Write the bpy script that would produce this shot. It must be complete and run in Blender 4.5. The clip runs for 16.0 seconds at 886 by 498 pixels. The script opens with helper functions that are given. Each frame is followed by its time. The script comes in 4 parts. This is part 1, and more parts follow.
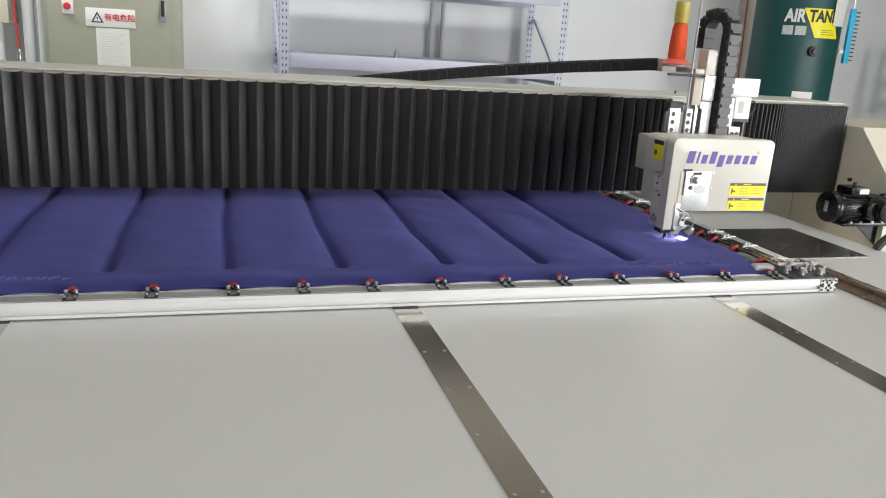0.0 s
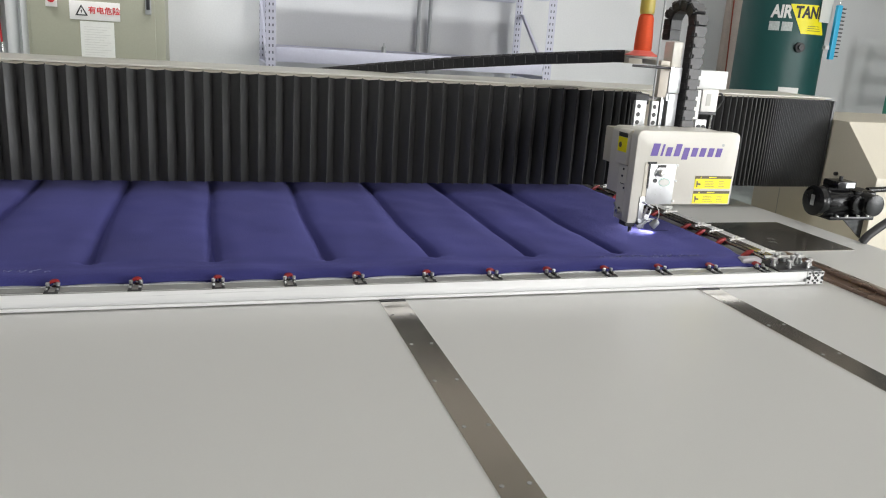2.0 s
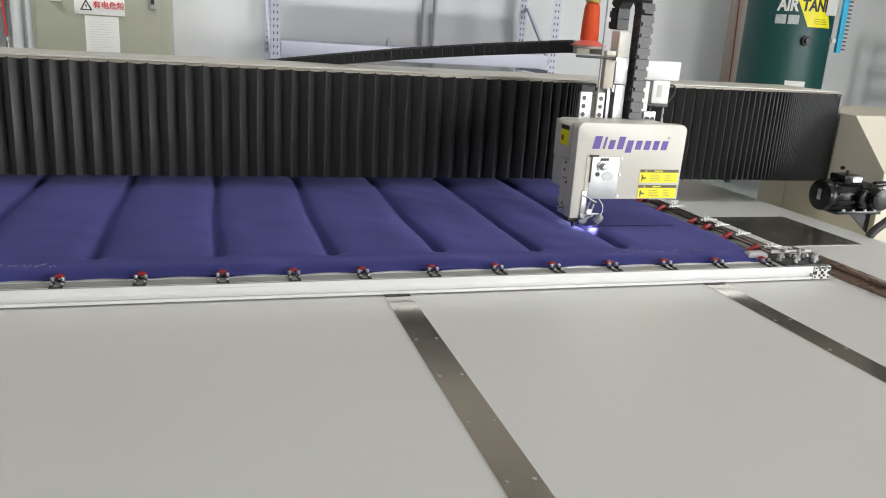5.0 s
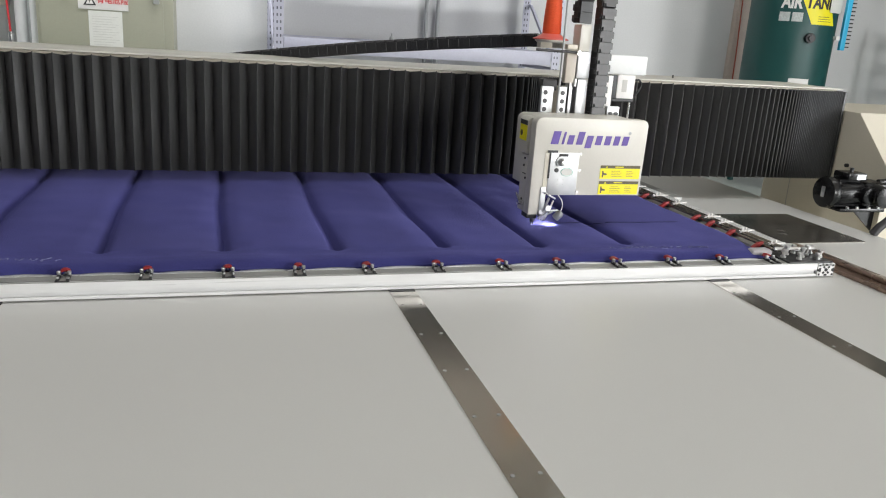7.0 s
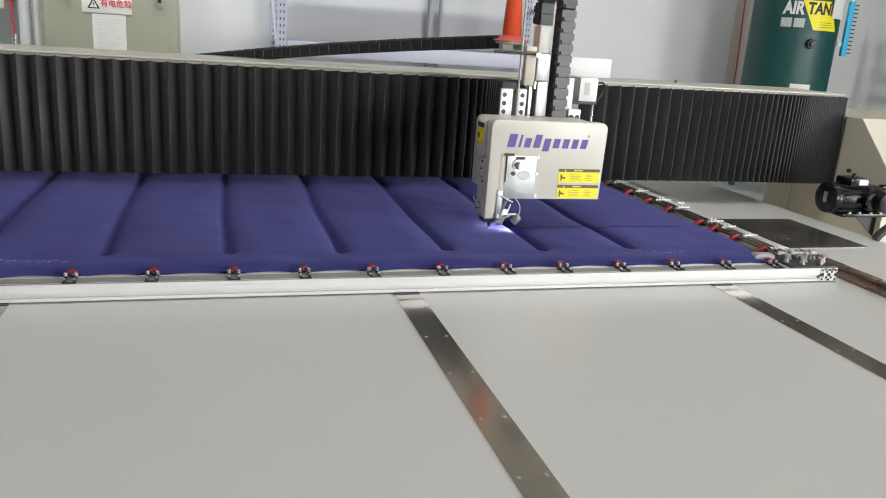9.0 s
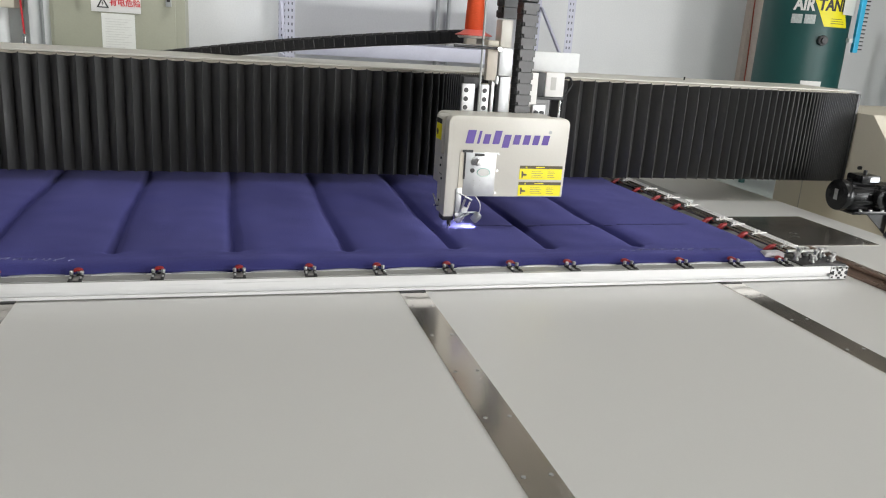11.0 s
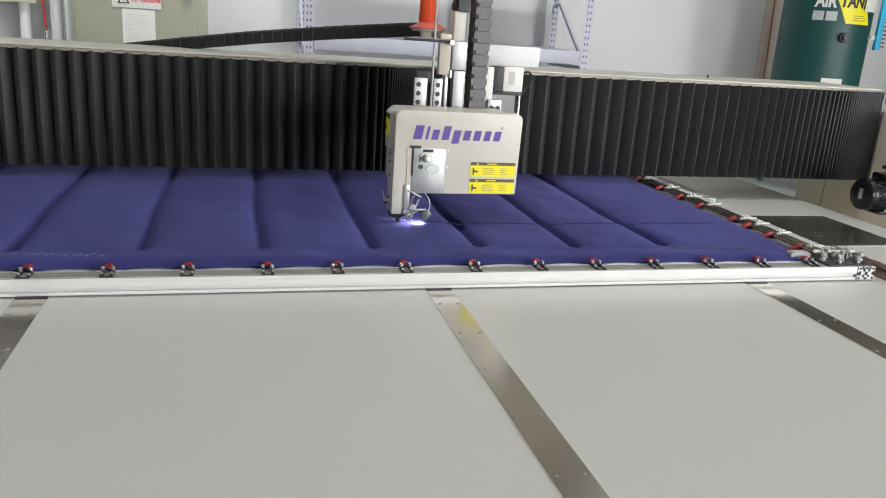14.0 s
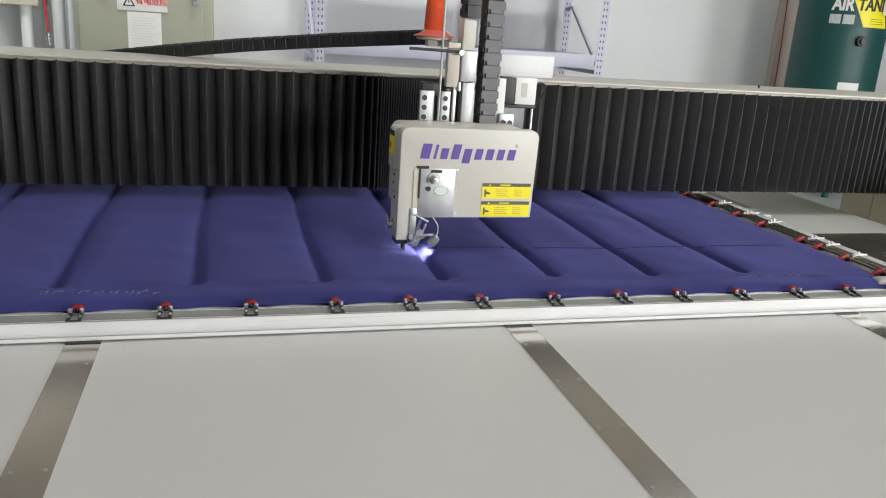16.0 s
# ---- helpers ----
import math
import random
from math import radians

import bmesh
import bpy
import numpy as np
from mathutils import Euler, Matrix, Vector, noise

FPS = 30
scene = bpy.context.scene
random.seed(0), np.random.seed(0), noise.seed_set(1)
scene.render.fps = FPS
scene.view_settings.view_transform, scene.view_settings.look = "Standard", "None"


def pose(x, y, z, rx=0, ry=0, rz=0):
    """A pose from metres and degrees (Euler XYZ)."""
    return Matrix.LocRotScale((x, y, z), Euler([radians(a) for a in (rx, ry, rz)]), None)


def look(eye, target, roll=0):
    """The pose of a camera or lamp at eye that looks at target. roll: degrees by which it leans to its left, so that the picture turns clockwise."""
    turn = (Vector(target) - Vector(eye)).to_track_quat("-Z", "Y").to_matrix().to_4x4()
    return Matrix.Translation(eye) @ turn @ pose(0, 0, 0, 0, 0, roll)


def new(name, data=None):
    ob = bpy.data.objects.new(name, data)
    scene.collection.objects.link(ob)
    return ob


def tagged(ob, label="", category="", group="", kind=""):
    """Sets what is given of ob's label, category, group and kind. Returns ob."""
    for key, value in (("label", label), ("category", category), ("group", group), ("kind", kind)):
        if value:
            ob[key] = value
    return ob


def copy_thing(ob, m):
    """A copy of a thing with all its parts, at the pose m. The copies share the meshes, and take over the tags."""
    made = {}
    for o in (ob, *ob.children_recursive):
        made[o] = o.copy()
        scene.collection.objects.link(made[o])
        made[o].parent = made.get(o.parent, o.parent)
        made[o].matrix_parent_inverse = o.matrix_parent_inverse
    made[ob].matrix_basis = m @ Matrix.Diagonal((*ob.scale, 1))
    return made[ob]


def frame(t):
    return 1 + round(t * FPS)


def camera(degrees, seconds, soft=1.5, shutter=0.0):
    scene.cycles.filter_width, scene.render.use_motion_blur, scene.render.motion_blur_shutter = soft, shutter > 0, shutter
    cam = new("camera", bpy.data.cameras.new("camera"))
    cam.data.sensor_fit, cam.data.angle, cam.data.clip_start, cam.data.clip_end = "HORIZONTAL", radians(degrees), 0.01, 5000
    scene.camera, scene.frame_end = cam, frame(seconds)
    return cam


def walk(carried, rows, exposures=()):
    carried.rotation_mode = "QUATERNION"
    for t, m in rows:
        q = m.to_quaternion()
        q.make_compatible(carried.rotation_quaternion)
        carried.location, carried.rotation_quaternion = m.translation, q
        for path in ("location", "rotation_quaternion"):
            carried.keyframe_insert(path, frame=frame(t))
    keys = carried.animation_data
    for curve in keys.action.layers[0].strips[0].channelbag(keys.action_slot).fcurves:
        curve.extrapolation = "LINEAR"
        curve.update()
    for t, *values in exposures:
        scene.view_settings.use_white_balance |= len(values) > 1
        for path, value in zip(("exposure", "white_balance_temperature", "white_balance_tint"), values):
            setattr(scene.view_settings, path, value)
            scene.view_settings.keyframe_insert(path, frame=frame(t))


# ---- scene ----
cam = camera(59.3, 16.0, 1.1)
PATH = [
    (0, (-0.44, -1.948, 1.51), (0.105, -0.095, 0.991), 3.5),
    (0.5, (-0.435, -1.95, 1.502), (0.119, -0.098, 0.989), 3.5),
    (1, (-0.433, -1.944, 1.497), (0.132, -0.096, 0.983), 3.5),
    (1.5, (-0.433, -1.941, 1.498), (0.139, -0.096, 0.977), 3.6),
    (2, (-0.434, -1.939, 1.496), (0.14, -0.097, 0.97), 3.7),
    (2.5, (-0.437, -1.942, 1.497), (0.137, -0.1, 0.967), 3.7),
    (3, (-0.436, -1.945, 1.496), (0.134, -0.102, 0.967), 3.6),
    (3.5, (-0.432, -1.941, 1.497), (0.134, -0.098, 0.965), 3.6),
    (4, (-0.432, -1.934, 1.497), (0.132, -0.092, 0.96), 3.6),
    (6.5, (-0.437, -1.934, 1.493), (0.121, -0.093, 0.949), 3.7),
    (7, (-0.442, -1.936, 1.493), (0.116, -0.096, 0.944), 3.8),
    (7.5, (-0.447, -1.934, 1.492), (0.113, -0.094, 0.942), 3.8),
    (8, (-0.451, -1.936, 1.495), (0.11, -0.096, 0.948), 3.9),
    (8.5, (-0.455, -1.94, 1.492), (0.106, -0.098, 0.95), 3.9),
    (9, (-0.455, -1.941, 1.492), (0.102, -0.097, 0.953), 4.0),
    (11.5, (-0.443, -1.929, 1.489), (0.087, -0.08, 0.941), 3.8),
    (12, (-0.448, -1.922, 1.491), (0.08, -0.073, 0.938), 3.9),
    (12.5, (-0.45, -1.924, 1.486), (0.079, -0.076, 0.934), 3.9),
    (13, (-0.456, -1.927, 1.489), (0.079, -0.082, 0.932), 4.1),
    (13.5, (-0.466, -1.932, 1.489), (0.071, -0.088, 0.933), 4.2),
    (14, (-0.481, -1.929, 1.494), (0.021, -0.075, 0.937), 3.90),
    (14.5, (-0.493, -1.916, 1.495), (-0.068, -0.044, 0.936), 3.38),
    (15, (-0.507, -1.884, 1.496), (-0.111, -0.005, 0.935), 3.25),
    (15.5, (-0.556, -1.799, 1.498), (-0.149, 0.077, 0.938), 3.18),
    (16, (-0.658, -1.698, 1.515), (-0.130, 0.150, 0.958), 3.96),
]
walk(cam, [(t, look(eye, target, roll)) for t, eye, target, roll in PATH])

# ---- light ----
world = bpy.data.worlds.new("world")
scene.world = world
world.use_nodes = True
wn = world.node_tree
sky = wn.nodes.new("ShaderNodeTexSky")
sky.sky_type, sky.sun_disc, sky.sun_elevation, sky.sun_rotation = "NISHITA", False, radians(40), radians(120)
wn.nodes["Background"].inputs[1].default_value = 0.1
wn.links.new(sky.outputs[0], wn.nodes["Background"].inputs[0])


def area(name, eye, target, w, h, watts, colour=(1, 1, 1)):
    d = bpy.data.lights.new(name, "AREA")
    d.shape, d.size, d.size_y, d.energy, d.color = "RECTANGLE", w, h, watts, colour
    ob = new(name, d)
    ob.matrix_world = look(eye, target)
    return ob


# daylight from the wide open door of the side wall and the window band behind, lamps of the hall
area("door_light", (8.9, -4.2, 1.78), (0.0, 0.2, 1.3), 4.8, 3.3, 790, (0.985, 0.995, 1.0))
area("window_light", (3.5, -6.9, 2.1), (0.4, 0.6, 1.1), 2.8, 1.9, 385, (1.0, 0.99, 0.97))
# ceiling lamps out of view; rear row added and tilted to brighten the wall
for y, ty, wide, watts in ((0.4, 0.4, 180, (32, 36, 28)), (5.0, 6.5, 100, (78, 58, 20))):
    for x, w in zip((-3.2, 0.6, 4.4), watts):
        area("added_tube_light", (x, y, 5.33), (x, ty, 0.6), 2.2, 0.35, w, (0.97, 0.99, 1.0)).data.spread = radians(wide)
scene.view_settings.exposure = 0.0


# ---- materials ----
def material(name, colour, rough=0.5, metal=0.0, vary=0.06, scale=8.0, bump=0.0, bump_scale=60.0, stretch=(1, 1, 1),
             emit=0.0, coat=0.0, sheen=0.0, sheen_tint=(1, 1, 1), stain=0.0, trans=0.0, per_object=0.0, gloss=0.5):
    m = bpy.data.materials.new(name)
    m.use_nodes = True
    nt = m.node_tree
    b = nt.nodes["Principled BSDF"]
    L = nt.links.new
    tc = nt.nodes.new("ShaderNodeTexCoord")
    mp = nt.nodes.new("ShaderNodeMapping")
    mp.inputs["Scale"].default_value = stretch
    L(tc.outputs["Object"], mp.inputs[0])
    big = nt.nodes.new("ShaderNodeTexNoise")
    big.inputs["Scale"].default_value, big.inputs["Detail"].default_value = scale, 5
    fine = nt.nodes.new("ShaderNodeTexNoise")
    fine.inputs["Scale"].default_value, fine.inputs["Detail"].default_value = bump_scale, 4
    L(mp.outputs[0], big.inputs[0])
    L(mp.outputs[0], fine.inputs[0])
    add = nt.nodes.new("ShaderNodeMath")
    add.operation = "MULTIPLY_ADD"
    L(fine.outputs["Fac"], add.inputs[0])
    add.inputs[1].default_value = 0.5
    half = nt.nodes.new("ShaderNodeMath")
    half.operation = "MULTIPLY"
    half.inputs[1].default_value = 0.5
    L(big.outputs["Fac"], half.inputs[0])
    L(half.outputs[0], add.inputs[2])
    ramp = nt.nodes.new("ShaderNodeMapRange")
    ramp.inputs["From Min"].default_value, ramp.inputs["From Max"].default_value = 0.3, 0.7
    ramp.inputs["To Min"].default_value, ramp.inputs["To Max"].default_value = 1 - vary, 1 + vary
    L(add.outputs[0], ramp.inputs["Value"])
    mul = nt.nodes.new("ShaderNodeVectorMath")
    mul.operation = "SCALE"
    mul.inputs[0].default_value = colour
    L(ramp.outputs[0], mul.inputs["Scale"])
    out = mul.outputs[0]
    if per_object:
        oi = nt.nodes.new("ShaderNodeObjectInfo")
        r2 = nt.nodes.new("ShaderNodeMapRange")
        r2.inputs["To Min"].default_value, r2.inputs["To Max"].default_value = 1 - per_object, 1 + per_object
        L(oi.outputs["Random"], r2.inputs["Value"])
        m2 = nt.nodes.new("ShaderNodeVectorMath")
        m2.operation = "SCALE"
        L(out, m2.inputs[0])
        L(r2.outputs[0], m2.inputs["Scale"])
        out = m2.outputs[0]
    L(out, b.inputs["Base Color"])
    rr = nt.nodes.new("ShaderNodeMapRange")
    rr.inputs["From Min"].default_value, rr.inputs["From Max"].default_value = 0.3, 0.7
    rr.inputs["To Min"].default_value, rr.inputs["To Max"].default_value = max(0.02, rough - 0.06 - stain), min(1, rough + 0.06 + stain)
    L(big.outputs["Fac"], rr.inputs["Value"])
    L(rr.outputs[0], b.inputs["Roughness"])
    b.inputs["Metallic"].default_value = metal
    b.inputs["Specular IOR Level"].default_value = gloss
    b.inputs["Coat Weight"].default_value = coat
    b.inputs["Sheen Weight"].default_value = sheen
    b.inputs["Sheen Tint"].default_value = (*sheen_tint, 1)
    b.inputs["Transmission Weight"].default_value = trans
    if bump:
        bp = nt.nodes.new("ShaderNodeBump")
        bp.inputs["Strength"].default_value, bp.inputs["Distance"].default_value = bump, 0.004
        L(fine.outputs["Fac"], bp.inputs["Height"])
        L(bp.outputs[0], b.inputs["Normal"])
    if emit:
        b.inputs["Emission Color"].default_value = (*colour, 1)
        b.inputs["Emission Strength"].default_value = emit
    return m


M = {
    # two unseen wall colours, picked for what the steel strips reflect
    "mirrored_dark": material("dark_mirrored_wall", (0.024, 0.026, 0.022), 0.6, vary=0.1, scale=1.0),
    "clad": material("tan_mirrored_wall", (0.50, 0.45, 0.40), 0.6, vary=0.1, scale=1.0),
    "dim": material("grey_sheet_wall", (0.30, 0.31, 0.32), 0.7, vary=0.08, scale=1.0, bump=0.1),
    "wall": material("wall_paint", (0.62, 0.622, 0.625), 0.7, vary=0.06, scale=1.2, bump=0.15),
    "floor": material("floor_epoxy", (0.30, 0.33, 0.31), 0.4, vary=0.12, scale=2, bump=0.1),
    "ceiling": material("ceiling_sheet", (0.55, 0.51, 0.45), 0.6, vary=0.05),
    "table": material("table_laminate", (0.61, 0.605, 0.59), 0.36, vary=0.018, scale=1.6, bump=0.02, bump_scale=260, stain=-0.05),
    "strip": material("steel_strip", (0.61, 0.58, 0.54), 0.165, 1.0, vary=0.035, scale=9, bump=0.0, bump_scale=120, stretch=(8, 1, 1), stain=-0.055),
    "darkplate": material("dull_steel", (0.36, 0.335, 0.30), 0.22, 0.9, vary=0.06, scale=5, bump=0.04),
    "alu": material("anodised_aluminium", (0.80, 0.80, 0.80), 0.32, 0.12, vary=0.05, scale=12, bump=0.05, bump_scale=90, stretch=(0.1, 6, 6)),
    # dull aluminium parts, and the shade in the frame's top slots
    "alu_dark": material("dark_aluminium_slot_shade", (0.36, 0.36, 0.345), 0.5, 0.4, vary=0.1),
    "steel": material("bright_steel", (0.72, 0.72, 0.72), 0.28, 1.0, vary=0.08, scale=20, bump=0.05),
    "bolt": material("dull_bolt_steel", (0.52, 0.52, 0.52), 0.33, 1.0, vary=0.15, scale=30),
    "plate": material("zinc_plate", (0.49, 0.50, 0.51), 0.4, 0.7, vary=0.05, scale=15, bump=0.06),
    "black": material("black_plastic", (0.022, 0.022, 0.024), 0.45, vary=0.15, scale=14, bump=0.08),
    "bellows": material("bellows_cloth", (0.020, 0.0196, 0.0193), 0.42, gloss=1.0, vary=0.16, scale=10, bump=0.10, bump_scale=180, per_object=0.12),
    "bellows_edge": material("bellows_edge", (0.034, 0.034, 0.034), 0.45, vary=0.15, scale=20),
    "gloss": material("gloss_black", (0.008, 0.008, 0.009), 0.25, vary=0.15, scale=14, gloss=0.3),
    "chain": material("chain_nylon", (0.085, 0.083, 0.085), 0.5, vary=0.12, scale=20, bump=0.1, per_object=0.1),
    "cream": material("cream_enamel", (0.61, 0.565, 0.47), 0.42, vary=0.04, scale=5, bump=0.05, bump_scale=150),
    "white": material("white_enamel", (0.63, 0.605, 0.545), 0.35, vary=0.03, scale=6, bump=0.04, bump_scale=150),
    "quilt": material("purple_velvet", (0.033, 0.034, 0.140), 0.92, gloss=0.10, vary=0.34, scale=3.6, bump=0.35, bump_scale=300, stretch=(1.0, 0.55, 1), sheen=0.32, sheen_tint=(0.38, 0.37, 0.92)),
    "thread": material("seam_thread_shade", (0.024, 0.024, 0.105), 0.9, vary=0.1),
    "rollgrey": material("grey_padding", (0.42, 0.40, 0.42), 0.8, vary=0.1, scale=20),
    "chalk": material("chalk", (0.19, 0.20, 0.38), 0.9, vary=0.2, scale=60),
    "red": material("red_rubber", (0.30, 0.014, 0.016), 0.45, vary=0.12, scale=30),
    "orange": material("orange_thread", (0.85, 0.095, 0.02), 0.65, vary=0.10, scale=10, bump=0.6, bump_scale=500, stretch=(0.15, 0.15, 1)),
    "cone": material("red_spool", (0.80, 0.16, 0.13), 0.35, vary=0.05),
    "sleeve": material("yellow_net", (0.80, 0.66, 0.14), 0.5, vary=0.1, trans=0.5),
    "yellow": material("yellow_label", (0.95, 0.84, 0.01), 0.45, vary=0.03),
    "print": material("black_print", (0.03, 0.03, 0.03), 0.6, vary=0.1),
    "grey_print": material("dark_grey_print", (0.13, 0.11, 0.06), 0.6, vary=0.1),
    "violet": material("violet_print", (0.115, 0.065, 0.33), 0.5, vary=0.05),
    "signwhite": material("sign_white", (0.80, 0.78, 0.76), 0.5, vary=0.03),
    "signgrey": material("worn_white_print", (0.50, 0.53, 0.52), 0.5, vary=0.25, scale=40),
    "signred": material("sign_red", (0.62, 0.03, 0.04), 0.5, vary=0.05),
    "cabinet": material("cabinet_enamel", (0.335, 0.335, 0.26), 0.45, vary=0.04, scale=3, bump=0.05),
    "rack": material("rack_enamel", (0.50, 0.50, 0.60), 0.4, vary=0.06, scale=5),
    "hole": material("rack_hole", (0.10, 0.10, 0.13), 0.7),
    "pipe": material("conduit", (0.40, 0.41, 0.41), 0.4, vary=0.08),
    "pipewhite": material("white_conduit", (0.70, 0.71, 0.71), 0.4, vary=0.04),
    "tank": material("tank_green", (0.006, 0.066, 0.062), 0.45, vary=0.08, scale=3, bump=0.05),
    "green": material("green_enamel", (0.04, 0.28, 0.20), 0.4, vary=0.08),
    "cyan": material("cyan_plastic", (0.03, 0.44, 0.72), 0.4, vary=0.05),
    "paper": material("paper", (0.74, 0.74, 0.70), 0.8, vary=0.04),
    "faint": material("faint_print", (0.56, 0.55, 0.52), 0.8, vary=0.05),
    "brick": material("dull_red_cable", (0.36, 0.07, 0.04), 0.5, vary=0.1),
    "brown": material("brown_rail", (0.22, 0.15, 0.115), 0.3, 0.6, vary=0.12, scale=12),
    "brownpipe": material("brown_pipe", (0.46, 0.39, 0.34), 0.55, vary=0.1, scale=3),
    "tan": material("tan_enamel", (0.53, 0.475, 0.41), 0.5, vary=0.05),
    "led": material("led_glow", (0.95, 0.97, 1.0), 0.5, emit=850.0),
    "glow": material("window_glow", (0.95, 0.98, 1.0), 0.5, emit=1.6),
    "tube": material("tube_glow", (0.96, 0.98, 1.0), 0.5, emit=5.0),
}


# ---- building helpers ----
def tidy(bm, bevel=0.0, seg=2, angle=35):
    if bevel:
        es = [e for e in bm.edges if len(e.link_faces) == 2 and e.calc_face_angle(0) > radians(angle)]
        bmesh.ops.bevel(bm, geom=es, offset=bevel, segments=seg, affect="EDGES", profile=0.6, clamp_overlap=True)
    return bm


def mesh_of(name, bm, mat, smooth=True):
    me = bpy.data.meshes.new(name)
    bmesh.ops.recalc_face_normals(bm, faces=bm.faces)
    for f in bm.faces:
        f.smooth = smooth
    bm.to_mesh(me)
    bm.free()
    if smooth:
        me.set_sharp_from_angle(angle=radians(35))
    for m in (mat if isinstance(mat, (list, tuple)) else [mat]):
        me.materials.append(m)
    return me


def part(name, bm, mat, parent=None, label="", smooth=True):
    ob = new(name, mesh_of(name, bm, mat, smooth))
    ob.parent = parent
    if label:
        tagged(ob, label)
    return ob


def thing(name, at, label, category, group="", kind=""):
    ob = new(name)
    ob.empty_display_size = 0.05
    ob.location = at
    return tagged(ob, label, category, group, kind)


def box(x0, x1, y0, y1, z0, z1, bevel=0.0, seg=2, bm=None):
    own = bm is None
    b = bmesh.new()
    bmesh.ops.create_cube(b, size=1)
    for v in b.verts:
        v.co = (x0 + (v.co.x + 0.5) * (x1 - x0), y0 + (v.co.y + 0.5) * (y1 - y0), z0 + (v.co.z + 0.5) * (z1 - z0))
    tidy(b, bevel, seg)
    return b if own else merge(bm, b)


def merge(bm, other):
    me = bpy.data.meshes.new("tmp")
    other.to_mesh(me)
    other.free()
    bm.from_mesh(me)
    bpy.data.meshes.remove(me)
    return bm


def rod(a, b, r, n=16, r2=None, bevel=0.0, bm=None):
    a, b = Vector(a), Vector(b)
    c = bmesh.new()
    bmesh.ops.create_cone(c, cap_ends=True, segments=n, radius1=r, radius2=r if r2 is None else r2, depth=(b - a).length)
    q = (b - a).to_track_quat("Z", "Y").to_matrix().to_4x4()
    bmesh.ops.transform(c, matrix=Matrix.Translation((a + b) / 2) @ q, verts=c.verts)
    tidy(c, bevel, 2, 50)
    return c if bm is None else merge(bm, c)


def lathe(points, n=32):
    """A turned body round z from (radius, height) pairs."""
    bm = bmesh.new()
    rings = []
    for r, z in points:
        rings.append([bm.verts.new((r * math.cos(2 * math.pi * i / n), r * math.sin(2 * math.pi * i / n), z)) for i in range(n)])
    for a, b in zip(rings, rings[1:]):
        for i in range(n):
            bm.faces.new((a[i], a[(i + 1) % n], b[(i + 1) % n], b[i]))
    bm.faces.new(rings[0][::-1])
    bm.faces.new(rings[-1])
    return bm


def prism(outline, axis, a, b, bevel=0.0, seg=2):
    """An outline of (u, v) pairs drawn out along an axis: x (u=y, v=z), y (u=x, v=z) or z (u=x, v=y)."""
    put = {"x": lambda u, v, w: (w, u, v), "y": lambda u, v, w: (u, w, v), "z": lambda u, v, w: (u, v, w)}[axis]
    bm = bmesh.new()
    p = [bm.verts.new(put(u, v, a)) for u, v in outline]
    q = [bm.verts.new(put(u, v, b)) for u, v in outline]
    bm.faces.new(p)
    bm.faces.new(q[::-1])
    for i in range(len(p)):
        j = (i + 1) % len(p)
        bm.faces.new((p[i], p[j], q[j], q[i]))
    bmesh.ops.recalc_face_normals(bm, faces=bm.faces)
    return tidy(bm, bevel, seg)


def rounded(x0, x1, z0, z1, r, n=5, corners="1111"):
    """A rectangle's outline with rounded corners: lower left, lower right, upper right, upper left."""
    out = []
    for i, (cx, cz, px, pz) in enumerate(((x0, z0, 1, 1), (x1, z0, -1, 1), (x1, z1, -1, -1), (x0, z1, 1, -1))):
        if corners[i] == "0":
            out.append((cx, cz))
            continue
        for k in range(n + 1):
            a = math.pi + i * math.pi / 2 + k * math.pi / 2 / n
            out.append((cx + px * r + r * math.cos(a), cz + pz * r + r * math.sin(a)))
    return out


def tube(points, r, n=10, bm=None):
    """A round tube along a smooth line through points."""
    if len(points) == 2:
        return rod(points[0], points[1], r, n, bm=bm)
    pts = [Vector(p) for p in points]
    line = []
    for i in range(len(pts) - 1):
        p0, p1, p2, p3 = pts[max(i - 1, 0)], pts[i], pts[i + 1], pts[min(i + 2, len(pts) - 1)]
        for k in range(6):
            t = k / 6
            line.append(0.5 * (2 * p1 + (p2 - p0) * t + (2 * p0 - 5 * p1 + 4 * p2 - p3) * t * t + (3 * p1 - p0 - 3 * p2 + p3) * t ** 3))
    line.append(pts[-1])
    b = bmesh.new()
    rings = []
    for i, p in enumerate(line):
        d = (line[min(i + 1, len(line) - 1)] - line[max(i - 1, 0)]).normalized()
        q = d.to_track_quat("Z", "Y")
        rings.append([b.verts.new(p + q @ Vector((r * math.cos(2 * math.pi * k / n), r * math.sin(2 * math.pi * k / n), 0))) for k in range(n)])
    for a, c in zip(rings, rings[1:]):
        for i in range(n):
            b.faces.new((a[i], a[(i + 1) % n], c[(i + 1) % n], c[i]))
    b.faces.new(rings[0][::-1])
    b.faces.new(rings[-1])
    return b if bm is None else merge(bm, b)


